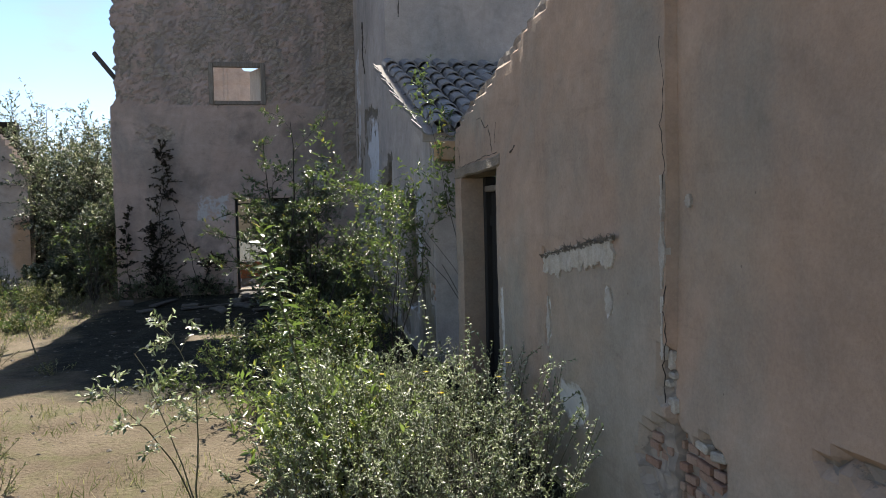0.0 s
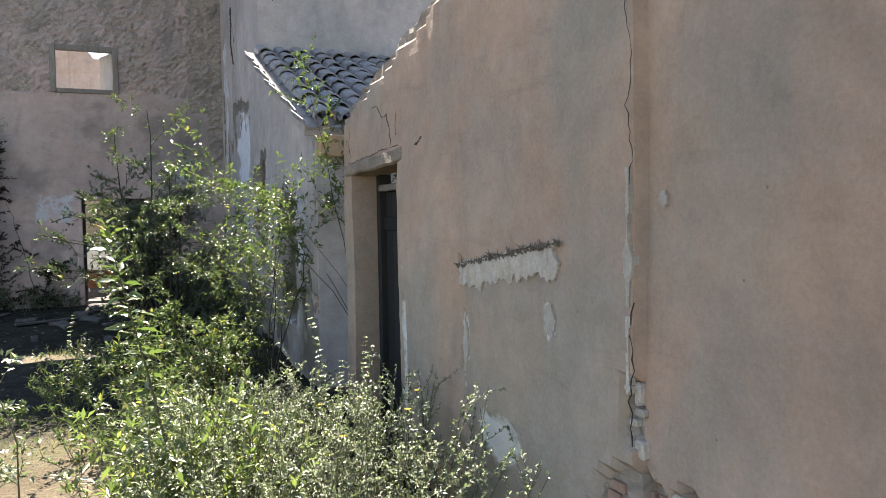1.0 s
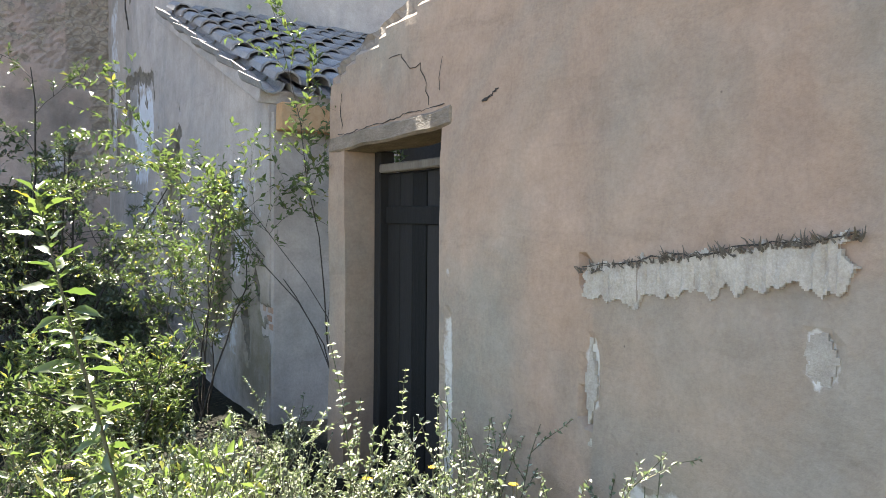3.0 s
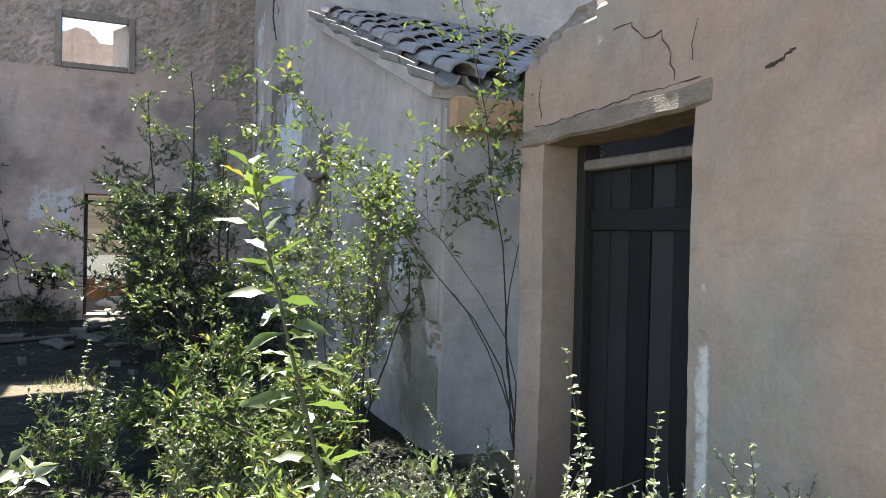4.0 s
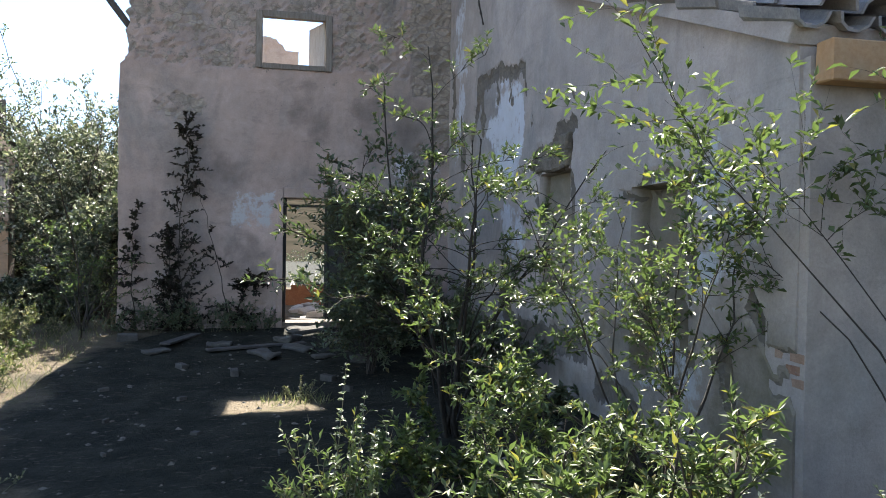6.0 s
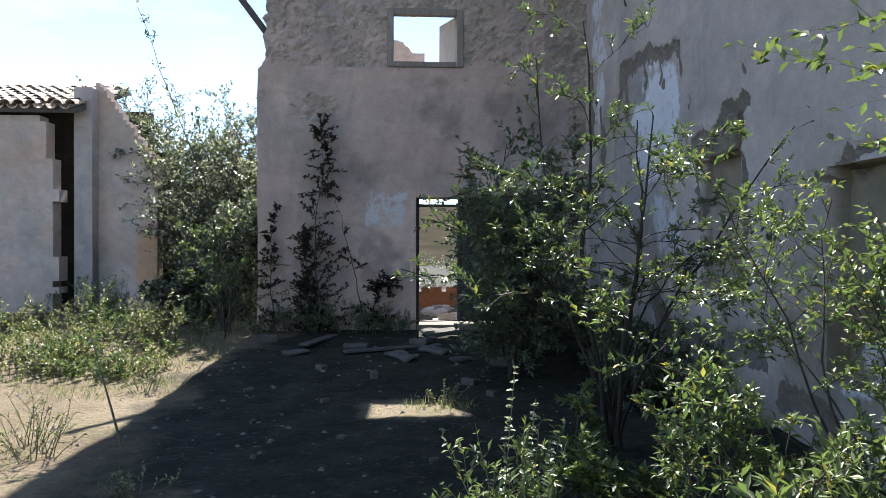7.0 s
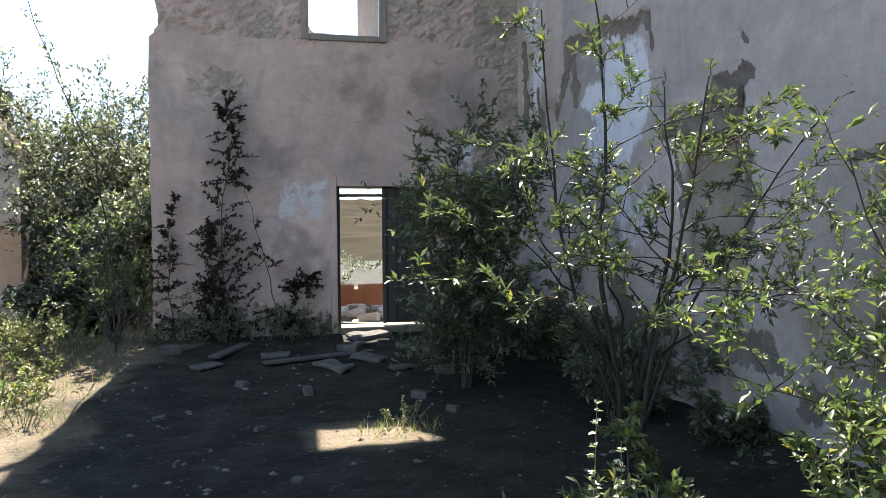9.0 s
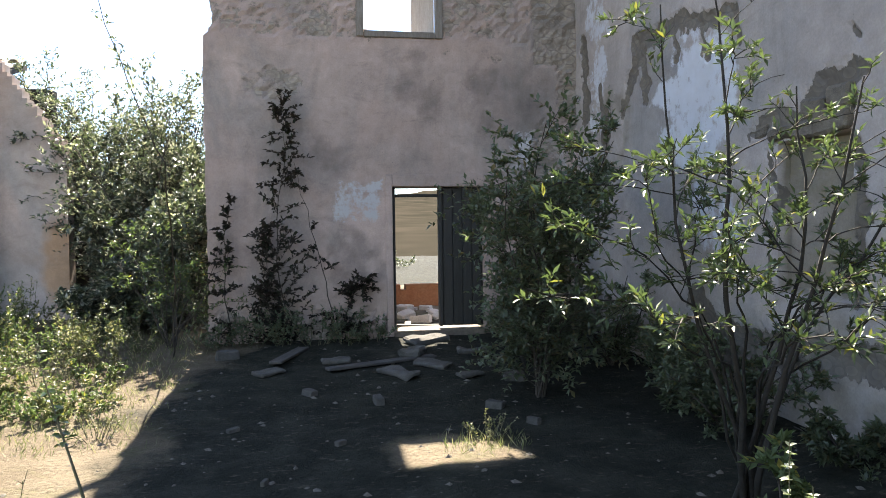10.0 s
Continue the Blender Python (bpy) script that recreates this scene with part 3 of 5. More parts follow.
wall("wall_lean_to_front", lambda u, v, d: (u, 8.24 + d, v), lines(side_x(8.3) + 0.012, 7.0, 0.15), lines(-0.5, 2.3, 0.15), 0.3, lambda u, v: True,
     lambda u, v: 0.01 * fbm(u, v, 1.0), PLASTER_SIDE, "grey limewashed front wall of a lean-to", lambda u, v: 0.1)


def tile_mesh(name, length, r0, r1, up, thick=0.016, seg=5):
    """A half-round clay tile along +y, tapering; up=False: the channel tile."""
    verts, faces = [], []
    for y, r in ((0.0, r0), (length, r1)):
        for rr in (r, r - thick):
            for i in range(seg + 1):
                a = math.pi * i / seg
                z = rr * math.sin(a) * 0.85
                verts.append((rr * math.cos(a), y, z if up else -z))
    k = seg + 1
    for i in range(seg):
        faces += [(i, i + 1, 2 * k + i + 1, 2 * k + i), (k + i + 1, k + i, 3 * k + i, 3 * k + i + 1), (i + 1, i, k + i, k + i + 1), (2 * k + i, 2 * k + i + 1, 3 * k + i + 1, 3 * k + i)]
    for i in (0, seg):
        faces.append((i, k + i, 3 * k + i, 2 * k + i))
    me = bpy.data.meshes.new(name)
    me.from_pydata(verts, [], faces)
    bm = bmesh.new()
    bm.from_mesh(me)
    bmesh.ops.recalc_face_normals(bm, faces=list(bm.faces))
    bm.to_mesh(me)
    bm.free()
    return me


def tiled_roof(name, origin, across, slope, columns, rows, material, label, pitch=0.24, gap=0.36, broken=0.0, seed=1, under=None):
    """Rows of cover tiles over channel tiles; slope points up the roof, across along the eaves."""
    rng = random.Random(seed)
    roof = tagged(new(name), label, "roof")
    across, slope = Vector(across).normalized(), Vector(slope).normalized()
    normal = across.cross(slope).normalized()
    if normal.z < 0:
        normal = -normal
        across = -across
        origin = Vector(origin) - across * pitch * columns
    base = Matrix((across, slope, normal)).transposed().to_4x4()
    covers, channels = tile_mesh("cover_tile", 0.44, 0.105, 0.085, True), tile_mesh("channel_tile", 0.44, 0.1, 0.115, False)
    for me in (covers, channels):
        me.materials.append(material)
    w, h = pitch * columns, gap * rows + 0.1
    deck = part("deck", rough_box(w, h, 0.1, 0.004, 0, 0.005, 1, Matrix.Translation((w / 2, h / 2, -0.1))), under or WOOD_BEAM, roof)
    deck.matrix_local = Matrix.Translation(origin) @ base
    for i in range(columns):
        for j in range(rows):
            for me, off, lift in ((channels, 0.0, 0.01), (covers, 0.5, 0.02)):
                if rng.random() < broken:
                    continue
                ob = new("cover_tile" if lift > 0.015 else "channel_tile", me)
                ob.parent = roof
                p = Vector(((i + off + 0.25) * pitch + rng.uniform(-0.012, 0.012), j * gap + rng.uniform(-0.02, 0.02) - 0.05, lift + 0.012 * (rng.random())))
                ob.matrix_local = Matrix.Translation(origin) @ base @ Matrix.Translation(p) @ Euler((radians(-3 + rng.uniform(-2, 2)), radians(rng.uniform(-4, 4)), radians(rng.uniform(-4, 4)))).to_matrix().to_4x4()
    return roof


def side_details():
    """What shows where the side wall's plaster fell: a brick infill low down and a crumbling ledge over the blind niche."""
    rng = random.Random(12)
    hole = tagged(new("exposed_bricks"), "red bricks showing in a hole low in the grey wall", "bricks", kind="structure")
    mesh = bpy.data.meshes.new("brick")
    bm = rough_box(0.08, 0.105, 0.05, 0.004, 0, 0.005, 2)
    bm.to_mesh(mesh)
    bm.free()
    mesh.materials.append(BRICK)
    for r in range(5):
        for k in range(2):
            ob = new("brick", mesh)
            ob.parent = hole
            y = 8.3 + 0.115 * k + (0.03 if r % 2 else 0.0)
            ob.matrix_local = pose(side_x(y) + 0.055 + rng.uniform(-0.01, 0.012), y, 0.6 + 0.062 * r, rng.uniform(-2, 2), 0, rng.uniform(-3, 3))
    ledge = tagged(new("broken_ledge"), "crumbling stone ledge over the blind niche", "ledge", kind="structure")
    for k, (y, w, z, h, d) in enumerate(((11.45, 0.34, 2.14, 0.16, 0.13), (11.76, 0.3, 2.12, 0.13, 0.11), (12.05, 0.3, 2.13, 0.1, 0.09), (11.4, 0.24, 2.3, 0.17, 0.08), (11.66, 0.24, 2.27, 0.13, 0.07), (12.3, 0.2, 2.17, 0.08, 0.06))):
        block = part("stone", rough_box(d, w, h, 0.03, 2, 0.02, k + 3), LEDGE, ledge)
        block.matrix_local = pose(side_x(y) + 0.01, y, z, 4 * math.sin(k * 2.1), 0, 3 * math.cos(k))


side_details()

slope_v = (0, VERGE[2] - VERGE[0], VERGE[3] - VERGE[1])
tiled_roof("lean_to_roof", (side_x(9) - 0.1, VERGE[0] - 0.12, VERGE[1] + 0.06), (1, 0, 0), slope_v, 13, 10, TILE, "sloping lean-to roof of lichen-grey barrel tiles", under=PLASTER_SIDE)
cornice = tagged(new("eave_cornice"), "orange limewashed eave band under the tiles", "cornice", kind="structure")
frame_part("band", side_x(8.4) + 0.02, 6.0, 8.12, 8.235, 2.16, 2.36, OCHRE, cornice, 2)

# ---- near wall with the doorway ----
NEAR_X, NEAR_END, SEAM = 1.70, 7.23, 3.6
DOOR_N = (5.97, 7.01, -0.2, 1.93)
LINT_TOP = 2.032


def near_top(u):
    return 2.46 + max(0.0, 7.2 - u) * 0.215 + 0.035 * fbm(u * 3.2, 0.2, 1.9) + 0.02 * fbm(u * 11, 0.9, 1.9)


def near_solid(u, v):
    if DOOR_N[0] < u < DOOR_N[1] and v < DOOR_N[3]:
        return False
    if DOOR_N[0] - 0.02 < u and v > DOOR_N[3] and v < LINT_TOP - 0.03 * (u - 5.9):
        return False
    return v - 0.02 < near_top(u) and u < NEAR_END


def near_bare(u, v):
    top = near_top(u)
    b = 0.62 if v > top - 0.09 - 0.04 * fbm(u * 5, 3, 3) else 0.08
    b = max(b, 0.95 * blob(u, v, 3.62, 0.5, 0.22, 0.2, 0.3), 0.95 * blob(u, v, 3.36, 0.6, 0.12, 0.1, 0.3), 0.8 * blob(u, v, 3.62, 0.92, 0.028, 0.2, 0.3), 0.6 * blob(u, v, 3.4, 0.2, 0.3, 0.4))
    b = max(b, 0.62 * blob(u, v, 2.5, 0.84, 0.28, 0.04, 0.5), 0.8 * blob(u, v, 2.72, 0.83, 0.06, 0.025, 0.4))
    b = max(b, 0.8 * blob(u, v, 5.0, 1.32, 0.02, 0.06), 0.7 * blob(u, v, 4.99, 0.85, 0.022, 0.1))
    return b


def near_pale(u, v):
    p = max(0.8 * blob(u, v, 4.98, 0.98, 0.03, 0.16), 0.85 * blob(u, v, 4.15, 1.17, 0.04, 0.08), 0.55 * blob(u, v, 4.6, 0.55, 0.25, 0.14))
    return max(p, 0.62 * blob(u, v, 5.9, 0.5, 0.05, 0.9, 0.5))


def near_grey(u, v):
    """Greyer cement repair below the scar, beside the seam and along the foot."""
    g = 0.75 if 3.62 < u < 5.0 and v < 1.38 else 0.0
    return max(g, 0.7 * blob(u, v, 3.85, 2.2, 0.25, 1.6, 0.4), 0.7 * blob(u, v, 2.2, 0.2, 1.6, 0.6, 0.5), 0.6 * blob(u, v, 6.8, 2.4, 0.5, 0.25, 0.5), 0.45 * blob(u, v, 1.6, 1.6, 0.5, 0.3, 0.5))


def near_relief(u, v):
    r = 0.014 * fbm(u * 0.9, v * 0.9, 5.0) + 0.0035 * fbm(u * 8, v * 8, 4.0)
    if u < SEAM:
        r -= 0.05
    b, p = near_bare(u, v), near_pale(u, v)
    if b > 0.45:
        r -= 0.05 - 0.02 * fbm(u * 12, v * 12, 2)
    if p > 0.5:
        r -= 0.012
    return r


wall("wall_east_near", lambda u, v, d: (NEAR_X + d, u, v), lines(1.2, NEAR_END, 0.04, (DOOR_N[0], DOOR_N[1], SEAM - 0.012, SEAM)), lines(-0.5, 4.2, 0.04, (DOOR_N[3],)), 0.3,
     near_solid, near_relief, PLASTER_DOOR, "pink-brown plastered wall with a cracked seam and broken sloping top", near_bare, near_pale,
     clamp=lambda u, v: (u, min(v, near_top(u))), grey=near_grey)
wall("wall_east_start", lambda u, v, d: (NEAR_X + 0.05 + d, u, v), lines(-8, 1.2, 0.2), lines(-0.5, 4.8, 0.2), 0.3, lambda u, v: v < near_top(u), lambda u, v: 0.014 * fbm(u * 0.9, v * 0.9, 5.0),
     PLASTER_DOOR, "plain pink-brown plastered wall", lambda u, v: 0.08)


def near_doorway():
    y0, y1, z0, z1 = DOOR_N
    door = tagged(new("door_2"), "doorway with a rough lintel and a shut dark wooden door", "door", kind="structure")
    m = Matrix.Translation((NEAR_X + 0.14, 6.56, 1.985)) @ Euler((radians(-1.3), 0, 0)).to_matrix().to_4x4()
    part("lintel", rough_box(0.3, 1.36, 0.1, 0.02, 8, 0.015, 4, m), LINTEL, door, "rough sagging grey lintel")
    x0 = NEAR_X + 0.2
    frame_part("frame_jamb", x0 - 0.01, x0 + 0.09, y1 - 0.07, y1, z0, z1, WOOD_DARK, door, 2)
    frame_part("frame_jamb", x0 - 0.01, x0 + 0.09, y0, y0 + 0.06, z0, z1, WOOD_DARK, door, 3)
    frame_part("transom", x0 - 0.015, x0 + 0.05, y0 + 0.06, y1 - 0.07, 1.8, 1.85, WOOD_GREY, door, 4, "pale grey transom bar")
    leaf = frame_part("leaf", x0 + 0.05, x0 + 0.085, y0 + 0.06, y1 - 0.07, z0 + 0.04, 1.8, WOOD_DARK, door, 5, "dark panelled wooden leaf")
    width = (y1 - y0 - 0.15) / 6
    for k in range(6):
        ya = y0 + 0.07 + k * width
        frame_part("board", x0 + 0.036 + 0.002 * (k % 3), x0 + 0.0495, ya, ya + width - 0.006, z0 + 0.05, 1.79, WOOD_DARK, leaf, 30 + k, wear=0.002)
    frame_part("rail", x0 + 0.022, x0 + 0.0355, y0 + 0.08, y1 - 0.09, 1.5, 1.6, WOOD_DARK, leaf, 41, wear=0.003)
    # Added panel behind the leaf; its near-black colour paints the gap's shade.
    frame_part("back_panel", x0 + 0.5, x0 + 0.54, y0 - 0.6, y1 + 0.6, z0, 2.6, INTERIOR, door, 6)


near_doorway()

CRACK = simple("dark_crack", c(0.03, 0.026, 0.022), c(0.06, 0.05, 0.042), 30)


def crack(points, width, seed=0):
    """A dark irregular fissure along points on a wall face, as a sunken ragged strip; also draws the scar's rim shadow.
    """
    rng = random.Random(seed)
    pts = []
    for a, b in zip(points, points[1:]):
        a, b = Vector(a), Vector(b)
        n = max(2, int((b - a).length / 0.03))
        for i in range(n):
            pts.append(a.lerp(b, i / n) + Vector((0, rng.gauss(0, 0.003) + 0.02 * fbm(a.y + 3 * i / n, a.z * 2 + i * 0.1, seed), rng.gauss(0, 0.003) + 0.012 * fbm(i * 0.11, a.z, seed + 3))))
    pts.append(Vector(points[-1]))
    v, f = tube(pts, [width * rng.uniform(0.3, 1.0) for _ in pts], 4)
    ob = tagged(mesh_object("wall_crack", v, f, CRACK), "dark crack line in the plaster, also drawn as the scar's rim shadow", "crack", kind="structure")
    return ob


def flake(name, y0, y1, z0, z1, x, edge, material, label, step=0.014, streak=0.0, seed=0, ribbon=0.0, disc=False):
    """A thin plaster scar with ragged rims on the near wall."""
    def inside(u, v):
        a, b = (u - y0) / (y1 - y0), (v - z0) / (z1 - z0)
        lo, hi = edge(a)
        if ribbon:
            return abs(u - 0.5 * (y0 + y1) - 0.012 * fbm(1, v * 4, seed)) < ribbon * (0.55 + 1.1 * fbm(2, v * 6, seed)) and b > 0.03 * fbm(u * 30, 1, 1) and b < 0.98
        if disc:
            return math.hypot(a - 0.5, b - 0.5) < 0.42 + 0.1 * fbm(u * 30, v * 30, seed)
        return lo + 0.16 * fbm(u * 11, seed, 1) < b < hi + 0.07 * fbm(u * 30, seed, 5) + 0.05 * fbm(u * 8, seed, 2) and 0.04 + 0.06 * fbm(v * 12, 2, seed) < a < 0.96 + 0.06 * fbm(v * 12, 7, seed)
    return wall(name, lambda u, v, d: (x + d, u, v), lines(y0, y1, step), lines(z0, z1, step), 0.03, inside,
                lambda u, v: 0.004 * fbm(u * 20, v * 6, seed) + streak * fbm(u * 45, v * 5, seed), material, label)


NX = NEAR_X - 0.002
crack([(NX, 7.1, 2.02), (NX, 6.7, 2.03), (NX, 6.3, 2.055), (NX, 5.95, 2.06)], 0.004, 1)
crack([(NX, 6.08, 2.07), (NX, 6.12, 2.18), (NX, 6.18, 2.28), (NX, 6.28, 2.27), (NX, 6.36, 2.36), (NX, 6.48, 2.36)], 0.0026, 2)
crack([(NX, 6.0, 2.12), (NX, 5.97, 2.28)], 0.0018, 3)
crack([(NX, 7.05, 2.05), (NX, 7.06, 2.26)], 0.0024, 4)
crack([(NX, 5.64, 2.035), (NX, 5.61, 2.035), (NX, 5.585, 2.045)], 0.011, 31)
crack([(NX, 5.585, 2.045), (NX, 5.56, 2.065), (NX, 5.535, 2.07)], 0.006, 32)
crack([(NX, 3.63, 2.35), (NX, 3.6, 2.12), (NX, 3.625, 1.98), (NX, 3.6, 1.86), (NX, 3.615, 1.7)], 0.0022, 5)
crack([(NX, 3.605, 1.3), (NX, 3.62, 1.2), (NX, 3.6, 1.1), (NX, 3.615, 0.95), (NX, 3.6, 0.8)], 0.0036, 25)
crack([(side_x(14.6) - 0.01, 14.6, 5.2), (side_x(14.6) - 0.01, 14.65, 4.6), (side_x(14.6) - 0.01, 14.4, 4.2)], 0.02, 7)
crack([(1.95, 11.54, 5.6), (1.98, 11.54, 5.0), (1.96, 11.54, 4.5)], 0.012, 8)
flake("plaster_scar", 4.02, 5.05, 1.2, 1.56, NX - 0.006, lambda a: (0.5 - 0.42 * a, 0.84 - 0.42 * a), MORTAR, "pale torn plaster scar with a frayed upper rim", 0.006, 0.009, 1)
# Not a fissure: a dark strip painting the shadow on the scar's upper rim.
crack([(NX - 0.008, 4.06, 1.5), (NX - 0.008, 4.4, 1.452), (NX - 0.008, 4.7, 1.41), (NX - 0.008, 5.02, 1.36)], 0.004, 15)


def frayed_rim():
    """Straw and hair that stick out of the broken plaster along the scar's upper rim."""
    rng = random.Random(8)
    verts, faces = [], []
    for _ in range(170):
        y = rng.uniform(4.04, 5.04)
        z = 1.5 - 0.147 * (y - 4.04) + rng.gauss(0, 0.006)
        p = Vector((NX - 0.006, y, z - 0.012))
        pts = bent(rng, p, Vector((-0.35, rng.gauss(0, 0.5), 0.8)), rng.uniform(0.012, 0.05), 3, 0.25, 0.0)
        v, f = tube(pts, [0.0042, 0.0032, 0.002, 0.0008], 3)
        faces += [tuple(a + len(verts) for a in q) for q in f]
        verts += v
    tagged(mesh_object("plaster_fibres", verts, faces, FIBRE), "grey straw fibres along the torn plaster rim", "fibres", kind="structure")


FIBRE = simple("grey_straw_fibre", c(0.1, 0.085, 0.068), c(0.2, 0.175, 0.14), 30)
frayed_rim()
flake("seam_filler", 3.565, 3.685, 1.28, 1.78, NX - 0.002, lambda a: (0, 1), MORTAR, "pale mortar filling in the wall seam", 0.006, 0.0, 2, 0.02)
flake("seam_filler", 3.57, 3.67, 0.98, 1.26, NX - 0.004, lambda a: (0, 1), MORTAR, "pale mortar filling in the wall seam", 0.008, 0.0, 3, 0.014)
flake("plaster_chip", 4.1, 4.2, 1.08, 1.26, NX + 0.004, lambda a: (0.35 - 0.3 * a, 0.95), MORTAR, "small pale chip in the plaster", 0.01, 0.0, 4, disc=True)
flake("plaster_chip", 4.94, 5.02, 0.72, 1.12, NX + 0.004, lambda a: (0.05, 0.95), MORTAR, "long pale chip in the plaster", 0.01, 0.0, 5, 0.024)
flake("plaster_chip", 3.48, 3.52, 1.62, 1.69, NEAR_X + 0.045, lambda a: (0.1, 0.9), MORTAR, "small round mortar plug in the wall", 0.008, 0.0, 6, disc=True)


def brick_patch():
    """Broken brickwork at the foot of the seam: thin courses set back in the hole, and mortar crumbs up the crack."""
    patch = tagged(new("exposed_bricks"), "bare red bricks where the plaster fell away", "bricks", kind="structure")
    rng = random.Random(3)
    shapes = []
    for k, w in enumerate((0.105, 0.05, 0.075)):
        mesh = bpy.data.meshes.new("brick")
        bm = rough_box(0.09, w, 0.036, 0.004, 0, 0.004, k + 2)
        bm.to_mesh(mesh)
        bm.free()
        mesh.materials.append(BRICK)
        shapes.append((w, mesh))
    courses = ((0.22, 3.42, 3.84), (0.264, 3.42, 3.83), (0.308, 3.45, 3.82), (0.352, 3.42, 3.8), (0.396, 3.4, 3.8), (0.44, 3.36, 3.78), (0.484, 3.3, 3.8), (0.528, 3.26, 3.82), (0.572, 3.27, 3.84), (0.616, 3.3, 3.7), (0.66, 3.56, 3.69), (0.704, 3.58, 3.66))
    for z, ya, yb in courses:
        y = ya + rng.uniform(0, 0.03)
        while y < yb:
            w, mesh = shapes[rng.choice((0, 1, 1, 2))]
            if rng.random() < 0.86:
                ob = new("brick", mesh)
                ob.parent = patch
                ob.matrix_local = pose(NEAR_X + (0.125 if y < SEAM else 0.09) + rng.uniform(-0.02, 0.012), y + w / 2, z, rng.uniform(-2, 2), rng.uniform(-2, 2), rng.uniform(-5, 5))
            y += w + 0.009
    crumbs = [(3.6, 0.79, 0.05, 0.07), (3.63, 0.87, 0.04, 0.03), (3.6, 0.91, 0.05, 0.03), (3.61, 0.98, 0.03, 0.08), (3.64, 1.06, 0.03, 0.05), (3.615, 1.12, 0.03, 0.07), (3.62, 1.2, 0.02, 0.05), (3.3, 0.655, 0.1, 0.04), (3.43, 0.66, 0.1, 0.035), (3.52, 0.7, 0.09, 0.03), (3.36, 0.41, 0.14, 0.06)]
    for k, (y, z, w, h) in enumerate(crumbs):
        lump = part("mortar_lump", rough_box(0.05, w, h, 0.012, 1, 0.008, k), MORTAR, patch, "pale mortar lump")
        lump.matrix_local = pose(NEAR_X + (0.075 if y < SEAM else 0.04), y, z, 7 * math.sin(k * 3.3), 0, 0)


brick_patch()

# ---- ruins behind the back wall ----
def rear_top(u):
    return (6.15 if u < -0.35 else 5.55 + 0.4 * max(0.0, u - 0.5)) + 0.12 * fbm(u * 2.4, 2, 2) - 0.3 * blob(u, 0, -0.5, 0, 0.25, 1, 0.5)


wall("ruin_wall_rear", lambda u, v, d: (u, 23.2 + d, v), lines(-3.1, 5, 0.05, (-0.9, 0.3)), lines(2.5, 6.6, 0.05), 0.4,
     lambda u, v: v - 0.04 < rear_top(u) and not (-1.9 < u < 1.4 and v < 2.6),
     lambda u, v: 0.02 * fbm(u, v, 6) + (0.04 if -1.25 < u < -1.1 else 0), PLASTER_PINK, "broken pink inner wall open to the sky", lambda u, v: 0.12, clamp=lambda u, v: (u, min(v, rear_top(u))))
wall("ruin_wall_low", lambda u, v, d: (u, 20.2 + d, v), lines(-1.5, 1.6, 0.1), lines(-0.4, 0.55, 0.1), 0.25, lambda u, v: v < 0.42 + 0.06 * fbm(u * 3, 1, 1),
     lambda u, v: 0.015 * fbm(u * 2, v * 2, 1), ORANGE, "low orange wall stub inside the ruin")


# Unseen slab, added and sized to keep direct sun out of the back doorway.
wall("ceiling_upper_floor", lambda u, v, d: (u, v, 2.75 - d), lines(-2.9, 1.8, 0.2), lines(16.9, 18.65, 0.12), 0.2, lambda u, v: v < 18.4 + 0.2 * fbm(u * 2, 1, 4), lambda u, v: 0.01 * fbm(u, v, 2),
     PLASTER_BACK, "unseen upper floor remains behind the wall, added to block sun at the door", lambda u, v: 0.2)


# ---- left house ----
def left_house():
    def gable(u, v):
        return v < 2.96 + (-5.86 - u) * 1.42 + 0.05 * fbm(u * 3, 0.4, 1) and v < 4.55
    wall("wall_outhouse_end", lambda u, v, d: (u, 20.8 + d, v), lines(-7.05, -5.84, 0.075), lines(-0.6, 4.7, 0.075), 0.35, gable, lambda u, v: 0.02 * fbm(u, v, 2), PLASTER_OUT,
         "sunlit pinkish outhouse wall with a sloping top", lambda u, v: 0.12, grey=lambda u, v: 0.9 * blob(u, v, -5.95, 1.0, 0.35, 0.8, 0.5))
    wall("wall_outhouse_front", lambda u, v, d: (u, 20.2 + d, v), lines(-14, -7.5, 0.12), lines(-0.6, 3.9, 0.12), 0.35,
         lambda u, v: v < 3.75 + 0.06 * fbm(u * 2, 2, 2) and u < -7.55 - max(0, v - 2.2) * 0.14 + 0.08 * fbm(0.3, v * 3, 1), lambda u, v: 0.02 * fbm(u, v, 4), PLASTER_OUT,
         "grey-pink outhouse front wall with a broken edge", lambda u, v: 0.15)
    wall("wall_outhouse_pier", lambda u, v, d: (u, 20.5 + d, v), lines(-7.35, -7.0, 0.08), lines(-0.6, 4.4, 0.1), 0.3, lambda u, v: True, lambda u, v: 0.01 * fbm(u, v, 4), PLASTER_SIDE,
         "grey pier beside the dark opening of the outhouse", lambda u, v: 0.1)
    # The opening's shade is put into this wall's near-black colour.
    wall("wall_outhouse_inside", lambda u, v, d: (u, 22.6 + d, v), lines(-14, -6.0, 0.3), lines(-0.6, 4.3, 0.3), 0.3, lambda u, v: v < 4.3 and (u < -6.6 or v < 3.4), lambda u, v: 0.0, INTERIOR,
         "inner wall of the outhouse, coloured near black for its shade", lambda u, v: 0.1)
    tiled_roof("outhouse_roof", (-13.6, 20.0, 3.95), (1, 0, 0), (0, 1, 0.32), 27, 8, TILE_PALE, "collapsing roof of sun-bleached clay barrel tiles", broken=0.06, seed=5)


left_house()


